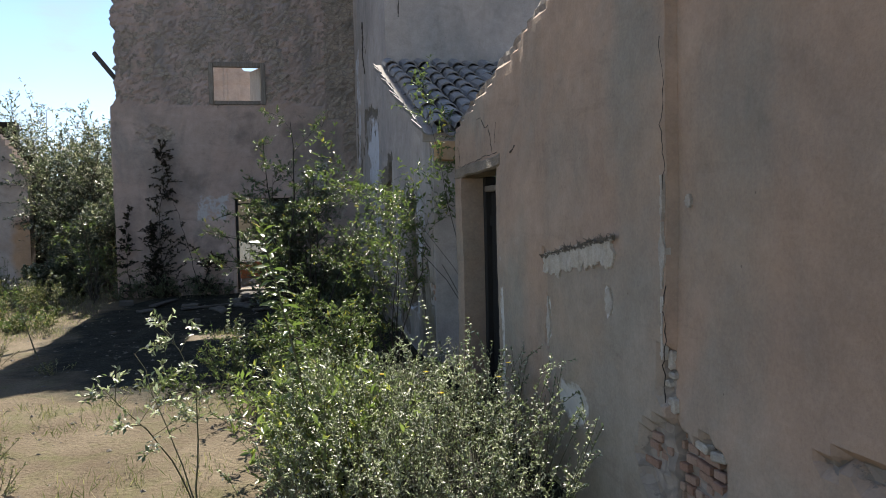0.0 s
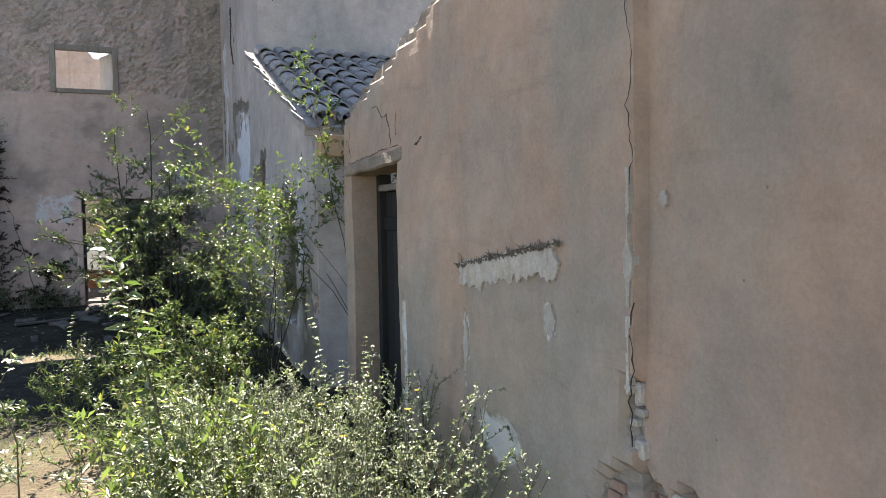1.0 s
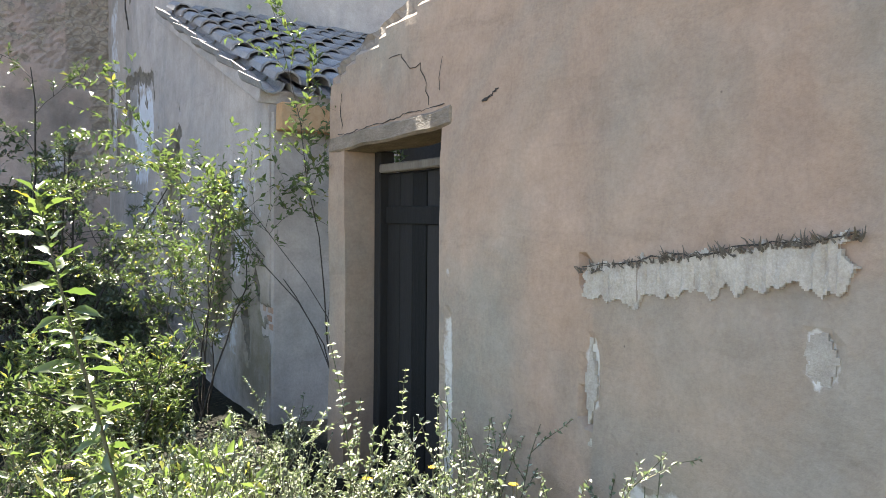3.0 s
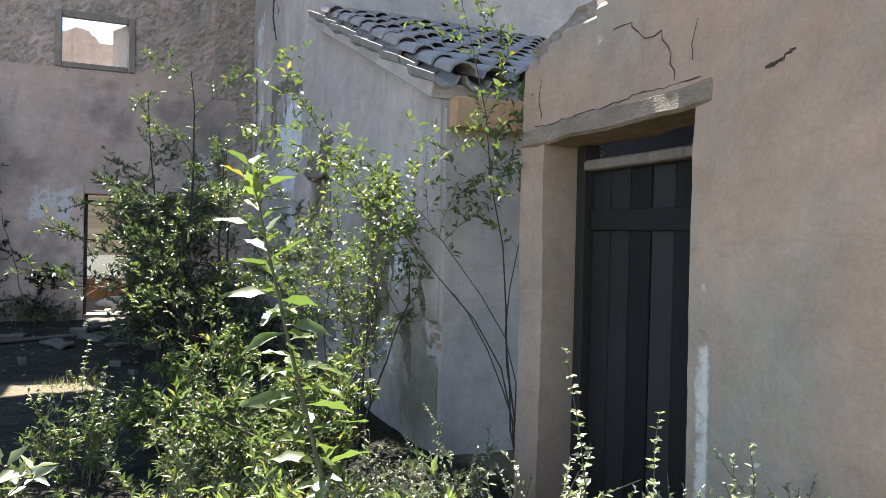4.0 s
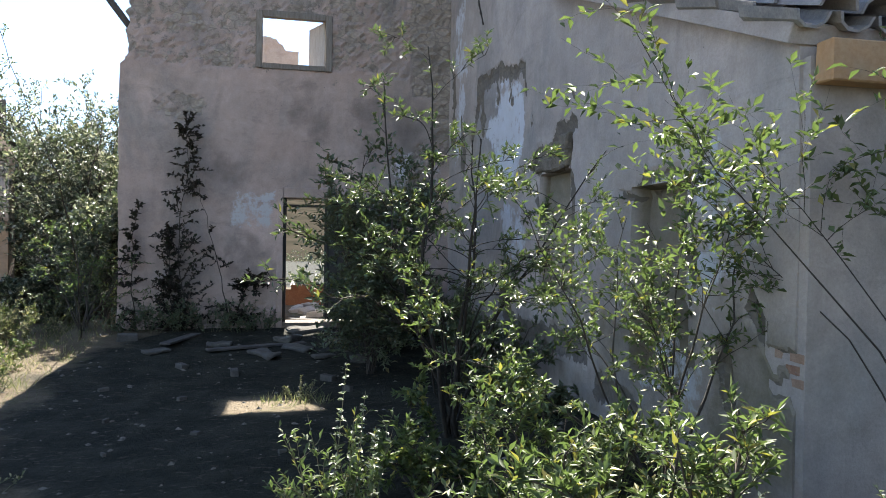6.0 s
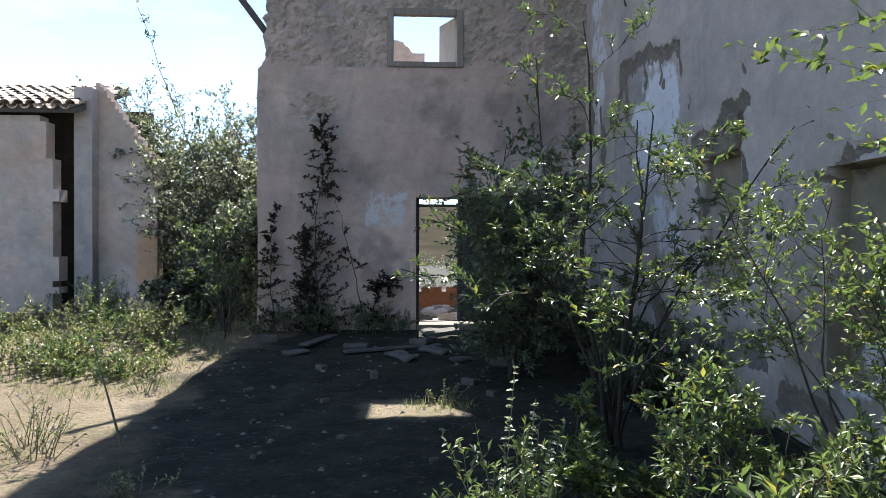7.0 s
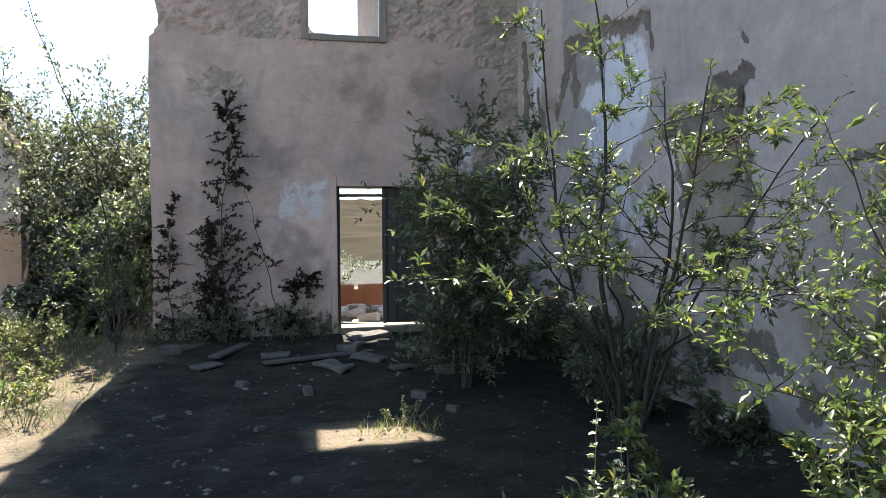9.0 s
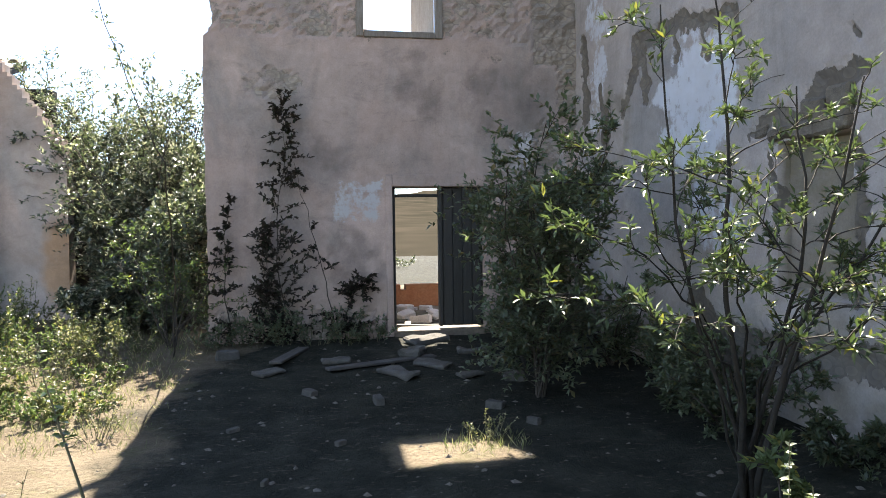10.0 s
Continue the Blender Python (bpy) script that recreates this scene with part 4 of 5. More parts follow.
# ---- distance ----
def hills():
    xs, ys = np.linspace(-900, 900, 90), np.linspace(38, 1500, 60)
    verts = []
    for y in ys:
        for x in xs:
            rise = min(1.0, (y - 38) / 700)
            verts.append((x, y, -2.4 + 2.2 * min(1.0, (y - 38) / 20) + rise * (36 + 30 * fbm(x * 0.0035, y * 0.003, 1.1) + 6 * fbm(x * 0.02, y * 0.02, 4))))
    n = len(xs)
    faces = [(j * n + i, j * n + i + 1, (j + 1) * n + i + 1, (j + 1) * n + i) for j in range(len(ys) - 1) for i in range(n - 1)]
    tagged(mesh_object("backdrop_hills", verts, faces, HILL, smooth=True), "dry scrub-covered hills in the distance", "hills", kind="structure")


hills()


# ---- plants ----
def leaves_mesh(name, leaves, material, parent, fold=0.28, broad=False, label=""):
    """leaves: rows of base, way, up, length, width; every leaf is folded along its midrib and bent to its tip."""
    base, way, up = (np.array([[*l[k]] for l in leaves], float) for k in range(3))
    size = np.array([[l[3], l[4]] for l in leaves], float)
    way /= np.linalg.norm(way, axis=1, keepdims=True)
    side = np.cross(way, up)
    side /= np.linalg.norm(side, axis=1, keepdims=True) + 1e-9
    up = np.cross(side, way)
    L, W = size[:, :1], size[:, 1:]
    if broad:
        shape = [(0, 0, 0), (0.12, 0, 0), (0.35, -1, 1), (0.35, 0, 0), (0.35, 1, 1), (0.68, -0.75, 0.6), (0.68, 0, -0.35), (0.68, 0.75, 0.6), (1, 0, -1.1)]
        tris = [(0, 1, 1), (1, 3, 2), (1, 4, 3), (2, 3, 6), (2, 6, 5), (3, 4, 7), (3, 7, 6), (5, 6, 8), (6, 7, 8)][1:]
    else:
        shape = [(0, 0, 0), (0.45, -1, 1), (0.45, 1, 1), (1, 0, -0.5)]
        tris = [(0, 3, 1), (0, 2, 3)]
    k = len(shape)
    co = np.stack([base + way * L * a + side * W * 0.5 * b + up * W * fold * d for a, b, d in shape], 1).reshape(-1, 3)
    idx = (np.arange(len(leaves))[:, None, None] * k + np.array(tris)[None]).reshape(-1, 3)
    me = bpy.data.meshes.new(name)
    me.vertices.add(len(co))
    me.vertices.foreach_set("co", co.ravel())
    me.loops.add(idx.size)
    me.loops.foreach_set("vertex_index", idx.ravel().astype(np.int32))
    me.polygons.add(len(idx))
    me.polygons.foreach_set("loop_start", np.arange(0, idx.size, 3, dtype=np.int32))
    if broad:
        me.polygons.foreach_set("use_smooth", np.ones(len(idx), dtype=bool))
    me.materials.append(material)
    me.update(calc_edges=True)
    ob = new(name, me)
    ob.parent = parent
    if label:
        ob["label"] = label
    return ob


def leafy(rng, pts, count, length, width, start=0.15, out_way=0.9):
    got = []
    for _ in range(count):
        p, d = along(pts, rng.uniform(start, 1.0))
        side = Vector((rng.gauss(0, 1), rng.gauss(0, 1), rng.gauss(0.25, 0.7))).normalized()
        s = rng.uniform(0.6, 1.25)
        got.append((p, d * rng.uniform(0.1, 0.9) + side * out_way, Vector((rng.gauss(0, 0.45), rng.gauss(0, 0.45), 1)), length * s, width * s))
    return got


def shrub(name, x, y, height, spread, label, leaf=LEAF_SHRUB, stems=6, twigs=16, sprigs=4, per=9, leaf_size=(0.06, 0.024), lean=(0, 0), seed=1, bark=BARK, thick=0.014,
          bare_below=0.3, droop=0.02, category="shrub", group="", broad=False, short=1.0):
    """A shrub: stems from one root, twigs on them, sprigs on those, and a leaf-covered crown with gaps."""
    rng = random.Random(seed)
    z = ground_height(x, y) - 0.03
    root = empty(name, (x, y, z), label, category, group)
    leaves = []

    def wood(pts, r0, r1):
        v, f = tube(pts, [r0 + (r1 - r0) * i / (len(pts) - 1) for i in range(len(pts))])
        faces.extend(tuple(a + len(verts) for a in q) for q in f)
        verts.extend(v)

    for s in range(stems):
        verts, faces = [], []
        a = 2 * math.pi * (s + rng.random() * 0.7) / stems
        r = spread * rng.uniform(0.35, 1.0)
        h = height * rng.uniform(0.65, 1.0)
        way = Vector((math.cos(a) * r + lean[0], math.sin(a) * r + lean[1], h))
        pts = bent(rng, Vector((rng.uniform(-0.05, 0.05), rng.uniform(-0.05, 0.05), 0)), way, way.length, 8, 0.13, droop)
        wood(pts, thick * rng.uniform(0.7, 1.1), thick * 0.25)
        for _ in range(twigs):
            f = rng.uniform(bare_below, 1.0)
            p, d = along(pts, f)
            tw = (d * 0.5 + Vector((rng.gauss(0, 0.7), rng.gauss(0, 0.7), rng.gauss(0.2, 0.4)))).normalized()
            q = bent(rng, p, tw, short * height * rng.uniform(0.12, 0.3) * (1.25 - 0.6 * f), 4, 0.16, droop)
            wood(q, thick * 0.3, thick * 0.1)
            leaves += leafy(rng, q, per, *leaf_size)
            for _ in range(sprigs):
                p2, d2 = along(q, rng.uniform(0.3, 1.0))
                s2 = bent(rng, p2, d2 + Vector((rng.gauss(0, 0.6), rng.gauss(0, 0.6), rng.gauss(0.1, 0.5))), height * rng.uniform(0.05, 0.12), 3, 0.15, droop)
                wood(s2, thick * 0.12, thick * 0.06)
                leaves += leafy(rng, s2, per, *leaf_size)
        mesh_object("stem", verts, faces, bark, root, smooth=True)
    leaves_mesh("crown", leaves, leaf, root, broad=broad)
    return root


def open_tree(name, x, y, trunks, arms, label, leaf, seed, thick=0.02, leaf_size=(0.075, 0.02), tufts=5, boughs=()):
    """An open small tree: leaning trunks from one root, long arching boughs, and leaves in loose tufts on their outer halves."""
    rng = random.Random(seed)
    root = empty(name, (x, y, ground_height(x, y) - 0.03), label, "tree")
    leaves = []

    def bough(pts, r0, r1, sink, sides=5):
        v, f = tube(pts, [r0 + (r1 - r0) * i / (len(pts) - 1) for i in range(len(pts))], sides)
        sink[1].extend(tuple(a + len(sink[0]) for a in q) for q in f)
        sink[0].extend(v)

    def tuft(p, way, sink, n):
        q = bent(rng, p, way, rng.uniform(0.1, 0.24), 3, 0.2, 0.03)
        bough(q, 0.0035, 0.0012, sink, 3)
        leaves.extend(leafy(rng, q, n, *leaf_size, start=0.3, out_way=0.75))

    for k, (dx, dy, h) in enumerate(trunks):
        sink = ([], [])
        way = Vector((dx, dy, h))
        pts = bent(rng, Vector((rng.uniform(-0.06, 0.06), rng.uniform(-0.06, 0.06), 0)), way, way.length, 10, 0.09, 0.0)
        bough(pts, thick * rng.uniform(0.75, 1.1), 0.004, sink)
        for _ in range(arms):
            f = rng.uniform(0.45, 0.97)
            p, d = along(pts, f)
            a = rng.uniform(0, 6.283)
            arm = bent(rng, p, Vector((math.cos(a), math.sin(a), rng.uniform(-0.05, 0.75))) + d * 0.3, rng.uniform(0.45, 1.05) * (1.25 - 0.75 * f), 7, 0.1, 0.075)
            bough(arm, thick * 0.42 * (1.2 - f), 0.0022, sink, 4)
            for _ in range(tufts):
                p2, d2 = along(arm, rng.uniform(0.4, 1.0))
                tuft(p2, d2 * 0.8 + Vector((rng.gauss(0, 0.5), rng.gauss(0, 0.5), rng.gauss(0.15, 0.4))), sink, 15)
        for _ in range(4):
            p2, d2 = along(pts, rng.uniform(0.7, 1.0))
            tuft(p2, d2 + Vector((rng.gauss(0, 0.6), rng.gauss(0, 0.6), 0.2)), sink, 9)
        mesh_object("trunk", sink[0], sink[1], BARK_DARK, root, smooth=True)
    for dx, dy, z in boughs:
        sink = ([], [])
        fork = Vector((dx * 0.18, dy * 0.18, z * 0.62))
        tip = Vector((dx, dy, z))
        knee = fork.lerp(tip, 0.5) + Vector((0, 0, 0.16))
        ends = [Vector((0, 0, 0.05)), fork, knee, tip]
        pts = [along(ends, i / 14)[0] + Vector((rng.gauss(0, 0.015), rng.gauss(0, 0.015), rng.gauss(0, 0.012))) for i in range(15)]
        bough(pts, thick * 0.5, 0.003, sink, 4)
        for _ in range(15):
            p2, d2 = along(pts, rng.uniform(0.5, 1.0))
            tuft(p2, d2 + Vector((rng.gauss(0, 0.6), rng.gauss(0, 0.6), rng.gauss(0.0, 0.3))), sink, 11)
        mesh_object("bough", sink[0], sink[1], BARK_DARK, root, smooth=True)
    leaves_mesh("crown", leaves, leaf, root)
    return root


def climber(stems, label, seed):
    """A withered creeper flat against the back wall. stems: rows of points (x, z), each with the leaves' count and reach."""
    rng = random.Random(seed)
    x0 = stems[0][0][0][0]
    root = empty("withered_shrub", (x0, 16.3, ground_height(x0, 16.3) - 0.02), label, "shrub", "withered shrubs at the back wall")
    base = root.location
    leaves = []
    for pts2, count, reach in stems:
        verts, faces = [], []
        pts = [Vector((px + rng.gauss(0, 0.015), 16.3 + rng.uniform(-0.05, 0.03), pz)) - base for px, pz in pts2]
        fine = [along(pts, i / 12)[0] + Vector((rng.gauss(0, 0.012), 0, 0)) for i in range(13)]
        v, f = tube(fine, [0.011 - 0.0007 * i for i in range(13)], 4)
        verts, faces = list(v), list(f)
        for _ in range(max(1, count // 12)):
            f2 = rng.random() ** 1.2
            p, d = along(fine, f2)
            tw = bent(rng, p, Vector((rng.gauss(0.08, 0.9), rng.gauss(-0.15, 0.25), rng.gauss(0.35, 0.5))), reach * rng.uniform(0.4, 1.1) * (1.15 - 0.75 * f2), 4, 0.16, 0.0)
            tw = [Vector((q.x, min(q.y, 0.1), q.z)) for q in tw]
            v, f = tube(tw, [0.004, 0.0034, 0.0028, 0.002, 0.0014], 3)
            faces += [tuple(a + len(verts) for a in q) for q in f]
            verts += v
            leaves += leafy(rng, tw, 22, 0.06, 0.034, start=0.1, out_way=0.7)
        mesh_object("stem", verts, faces, BARK, root, smooth=True)
    leaves_mesh("foliage", leaves, LEAF_DRY, root)
    return root


BROAD = []


def broad_leaf_meshes():
    """Three unit leaves along +y with a stalk, a fold along the midrib and a drooping tip."""
    if not BROAD:
        for k, (fold, tip) in enumerate(((0.06, 0.16), (0.1, 0.28), (0.03, 0.08))):
            verts, faces = [(-0.03, 0, 0), (0.03, 0, 0)], []
            rows = ((0.2, 0.1), (0.32, 0.34), (0.48, 0.5), (0.64, 0.44), (0.8, 0.27), (0.92, 0.1), (1.0, 0.01))
            for y, w in rows:
                z = -tip * y * y
                wob = 0.03 * math.sin(y * 17 + k)
                verts += [(-w, y, z + fold * w * 2 + wob), (0, y, z), (w, y, z + fold * w * 2 - wob)]
            faces += [(0, 1, 3), (0, 3, 2), (1, 4, 3)]
            for r in range(len(rows) - 1):
                q = 2 + 3 * r
                faces += [(q, q + 1, q + 4, q + 3), (q + 1, q + 2, q + 5, q + 4)]
            me = bpy.data.meshes.new("leaf")
            me.from_pydata(verts, [], faces)
            me.polygons.foreach_set("use_smooth", [True] * len(me.polygons))
            me.materials.append(LEAF_BROAD)
            BROAD.append(me)
    return BROAD


def sapling(x, y, height, seed, label, lean=(0, 0), leaf_len=0.15, leaf_wide=0.05, nodes=26, group="", start=0.25):
    """One upright stalk with long broad leaves, larger below, some yellow."""
    rng = random.Random(seed)
    z = ground_height(x, y) - 0.03
    root = empty("sapling", (x, y, z), label, "sapling", group)
    stalk = bent(rng, Vector((0, 0, 0)), Vector((lean[0], lean[1], height)), height, 10, 0.035, 0)
    v, f = tube(stalk, [0.011 - 0.0009 * i for i in range(len(stalk))], 6)
    mesh_object("stalk", v, f, STALK, root, smooth=True)
    kinds = broad_leaf_meshes()
    for i in range(nodes):
        g = start + (1 - start) * i / nodes
        p, d = along(stalk, g)
        a = i * 2.4 + rng.uniform(-0.3, 0.3)
        rise = rng.uniform(-0.3, 0.35) + (0.5 if g > 0.85 else 0)
        s = rng.uniform(0.75, 1.15) * (1.1 - 0.45 * g)
        for k in range(1 if rng.random() < 0.4 else 2):
            if k:
                a, s, rise = a + rng.uniform(0.6, 2.2), s * rng.uniform(0.5, 0.8), rise + 0.3
            way = Vector((math.cos(a), math.sin(a), rise)).normalized()
            side = way.cross(Vector((rng.gauss(0, 0.55), rng.gauss(0, 0.55), 1))).normalized()
            ob = new("leaf", kinds[rng.randrange(len(kinds))])
            ob.parent = root
            ob.matrix_local = Matrix.Translation(p) @ Matrix((side, way, side.cross(way))).transposed().to_4x4() @ Matrix.Diagonal((leaf_wide * s, leaf_len * s, leaf_len * s, 1))
    return root


def weed(x, y, height, seed, label, stems=24, per=44, leaf_size=(0.021, 0.011), spread=0.35, leaf=LEAF_WEED, group="yard weeds", name="weed_clump"):
    """A clump of thin herb stalks with small leaves up to their tips."""
    rng = random.Random(seed)
    z = ground_height(x, y) - 0.02
    root = empty(name, (x, y, z), label, "weed", group)
    verts, faces, leaves = [], [], []
    for _ in range(stems):
        a, r = rng.uniform(0, 6.283), spread * math.sqrt(rng.random())
        p = Vector((math.cos(a) * r * 0.5, math.sin(a) * r * 0.5, 0))
        h = height * rng.uniform(0.5, 1.05)
        pts = bent(rng, p, Vector((math.cos(a) * r, math.sin(a) * r, h)), h, 6, 0.1, 0.0)
        v, f = tube(pts, [0.004 - 0.0004 * i for i in range(7)], 3)
        faces += [tuple(q + len(verts) for q in k) for k in f]
        verts += v
        leaves += leafy(rng, pts, per, *leaf_size, start=0.12)
        for _ in range(3):
            q, d = along(pts, rng.uniform(0.35, 0.95))
            tw = bent(rng, q, d * 0.6 + Vector((rng.gauss(0, 0.6), rng.gauss(0, 0.6), 0.3)), h * rng.uniform(0.12, 0.3), 3, 0.12, 0)
            v, f = tube(tw, [0.0022, 0.0018, 0.0014, 0.001], 3)
            faces += [tuple(k2 + len(verts) for k2 in k) for k in f]
            verts += v
            leaves += leafy(rng, tw, per // 2, *leaf_size, start=0.1)
    tagged(mesh_object("stalk_tuft", verts, faces, STALK, root), kind="stuff")
    tagged(leaves_mesh("foliage", leaves, leaf, root), kind="stuff")
    return root


def spike(x, y, height, seed, label="upright weed spike with pale whorled leaves", name="weed_spike"):
    rng = random.Random(seed)
    root = empty(name, (x, y, ground_height(x, y) - 0.02), label, "weed", "weed spikes")
    pts = bent(rng, Vector((0, 0, 0)), Vector((rng.gauss(0, 0.06), rng.gauss(0, 0.06), 1)), height, 8, 0.04, 0)
    v, f = tube(pts, [0.0045 - 0.0004 * i for i in range(9)], 4)
    mesh_object("stalk", v, f, STALK, root)
    leaves = []
    for i in range(26):
        g = min(1.0, 0.25 + 0.75 * (i + rng.uniform(-0.8, 0.8)) / 26)
        p, _ = along(pts, g)
        for _ in range(4):
            a = rng.uniform(0, 6.283)
            s = rng.uniform(0.7, 1.2) * (1.25 - 0.7 * g)
            leaves.append((p, Vector((math.cos(a), math.sin(a), rng.gauss(0.35, 0.3))), Vector((rng.gauss(0, 0.4), rng.gauss(0, 0.4), 1)), 0.042 * s, 0.026 * s))
    leaves_mesh("foliage", leaves, LEAF_WEED, root)
    return root


# dense weed bed before the doorway
bed = [(0.25, 4.7, 0.8), (0.62, 4.45, 0.85), (1.0, 4.35, 0.85), (1.35, 4.3, 0.8), (0.4, 5.1, 0.95), (0.8, 4.95, 1.0), (1.15, 4.85, 0.95), (1.45, 4.8, 0.9), (0.6, 5.5, 1.0), (1.0, 5.45, 0.9),
       (1.4, 5.4, 0.85), (0.35, 5.75, 0.85), (0.8, 6.0, 0.8), (1.25, 6.0, 0.65), (0.35, 6.3, 0.75), (0.65, 6.6, 0.7), (1.1, 6.6, 0.55), (0.3, 7.0, 0.65), (0.75, 7.15, 0.75), (1.25, 7.2, 0.6)]
for i, (x, y, h) in enumerate(bed):
    weed(x, y, h, 100 + i, "dense grey-green flowering weed clump in front of the doorway")
for i, (x, y, h) in enumerate([(1.2, 5.85, 1.2), (1.45, 5.75, 0.95), (1.3, 6.15, 0.8), (-0.5, 8.9, 0.9), (-0.38, 8.95, 0.74), (-0.28, 8.8, 0.6), (1.5, 5.3, 0.8)]):
    spike(x, y, h, 300 + i)

sapling(0.4, 5.38, 1.8, 11, "young sapling with long bright green pointed leaves", (-0.3, 0.0), 0.15, 0.05, 80, start=0.2)
shrub("shrub", -0.38, 5.45, 1.15, 0.3, "slender bush with small grey-green leaves", LEAF_WEED, stems=3, twigs=8, sprigs=3, per=7, seed=27, leaf_size=(0.045, 0.02), lean=(-0.25, 0.0), thick=0.009, bare_below=0.4, bark=STALK)
sapling(-2.9, 11.0, 1.05, 13, "thin lone sapling standing in bare earth", (-0.25, 0.0), 0.08, 0.04, 30, start=0.5)

# shrubs along the side wall
shrub("shrub", 2.06, 7.8, 3.0, 0.38, "leggy shrub with dark bare branches by the door jamb", stems=6, twigs=11, sprigs=4, per=9, lean=(-0.26, 0.0), seed=21, bare_below=0.6, leaf_size=(0.056, 0.024), thick=0.0065, short=0.72)
shrub("shrub", 1.36, 8.9, 1.95, 0.6, "bright green shrub against the grey wall", stems=9, twigs=10, sprigs=4, per=9, lean=(-0.25, 0.15), seed=22, leaf_size=(0.046, 0.02), bare_below=0.4, thick=0.01)
shrub("shrub", 0.62, 7.6, 0.95, 0.6, "low spreading leafy shrub among the weeds", stems=10, twigs=10, sprigs=4, per=8, seed=23, leaf_size=(0.055, 0.018))
open_tree("small_tree", 0.58, 10.7, [(-0.58, -0.7, 2.95), (-0.95, -0.5, 2.6), (0.1, -0.6, 2.45), (0.55, -0.75, 2.15), (-0.75, -0.9, 2.1)], 9, "open-branched small tree with narrow green leaves", LEAF_TREELET, 28, leaf_size=(0.058, 0.018), tufts=6,
          boughs=[(-1.5, -0.7, 1.3), (-1.15, -1.2, 1.2), (-0.5, -1.4, 1.15), (0.3, -1.3, 1.2), (-1.3, -0.5, 1.6), (0.55, -0.7, 1.5), (-0.8, -1.1, 1.55), (0.0, -0.9, 1.35)])
shrub("shrub", 0.28, 13.4, 2.75, 0.42, "dense dark shrub in the shaded corner", LEAF_DARK, stems=12, twigs=19, sprigs=5, per=10, seed=25, short=0.75, leaf_size=(0.07, 0.032), bare_below=0.05)
shrub("shrub", 0.5, 8.35, 1.0, 0.5, "sunlit leafy bush among the weeds", stems=9, twigs=9, sprigs=4, per=8, seed=29, leaf_size=(0.05, 0.019), thick=0.009)
shrub("shrub", 0.1, 9.4, 0.6, 0.45, "small leafy bush at the shadow's edge", stems=8, twigs=7, sprigs=3, per=8, seed=26)
for i, (x, y, h) in enumerate([(1.25, 11.9, 0.8), (1.3, 12.6, 0.85), (1.5, 11.0, 0.35), (1.35, 14.3, 1.1), (1.2, 15.6, 1.0), (0.7, 14.6, 0.8)] ):
    shrub("shrub", x, y, h, 0.5, "low dark undergrowth at the foot of the side wall", LEAF_DARK, stems=9, twigs=12, sprigs=4, per=8, seed=80 + i, bare_below=0.05, group="dark undergrowth")

# withered climbers at the back wall
climber([([(-2.0, 0.0), (-2.12, 0.8), (-2.16, 1.6), (-2.02, 2.4), (-2.06, 3.05)], 1100, 0.5), ([(-2.2, 0.0), (-2.3, 0.7), (-2.28, 1.5)], 900, 0.42)], "tall withered dark creeper against the back wall", 141)
climber([([(-1.42, 0.1), (-1.55, 0.8), (-1.72, 1.5), (-1.95, 2.3)], 170, 0.26), ([(-1.4, 0.1), (-1.25, 0.6), (-1.0, 0.85)], 480, 0.36)], "leaning withered creeper with a bare stem", 142)
climber([([(-2.72, 0.0), (-2.74, 0.6), (-2.78, 1.2), (-2.72, 1.9)], 420, 0.26)], "thin withered creeper at the wall's corner", 143)

for i, (x, h) in enumerate([(-2.9, 0.4), (-2.5, 0.55), (-2.1, 0.5), (-1.7, 0.55), (-1.3, 0.45), (-0.95, 0.35), (0.75, 0.5), (1.15, 0.6), (1.5, 0.6)]):
    weed(x, 16.15, h, 660 + i, "dark shaded weed clump at the foot of the back wall", 14, 14, (0.05, 0.022), 0.3, LEAF_DARK, "weeds at the back wall")

# trees between the outhouse and the wall
for i, (x, y, h, s) in enumerate([(-4.0, 19.6, 3.5, 0.55), (-4.9, 22.2, 4.6, 1.1), (-4.0, 22.5, 4.4, 1.1), (-6.4, 23.8, 5.0, 1.4), (-3.45, 17.7, 2.3, 0.5), (-4.35, 20.9, 3.7, 0.7), (-3.3, 20.5, 3.4, 0.8), (-4.35, 19.3, 2.3, 0.5), (-4.9, 21.4, 3.6, 0.4), (-3.75, 18.5, 2.1, 0.4), (-4.5, 18.2, 1.0, 0.5)]):
    shrub("olive_bush", x, y, h, s, "tall unkempt olive-green bush beyond the yard", LEAF_TREE, stems=11, twigs=24, sprigs=5, per=9, seed=60 + i, leaf_size=(0.09, 0.04), thick=0.024, bare_below=0.06, group="bushes beyond the yard")
for i in range(14):
    x, y = random.Random(900 + i).uniform(-2.5, 3.5), 25 + i * 2.3
    weed(x, y, 0.55 + 0.03 * i, 900 + i, "dry scrub clump beyond the ruin", 12, 12, (0.09, 0.04), 0.8, LEAF_TREE, "scrub beyond the ruin", "scrub")
shrub("olive_bush", -3.4, 16.3, 1.5, 0.55, "leggy bush at the wall's broken corner", LEAF_SHRUB, stems=9, twigs=9, sprigs=3, per=6, seed=70, thick=0.014, bare_below=0.3, short=1.5)
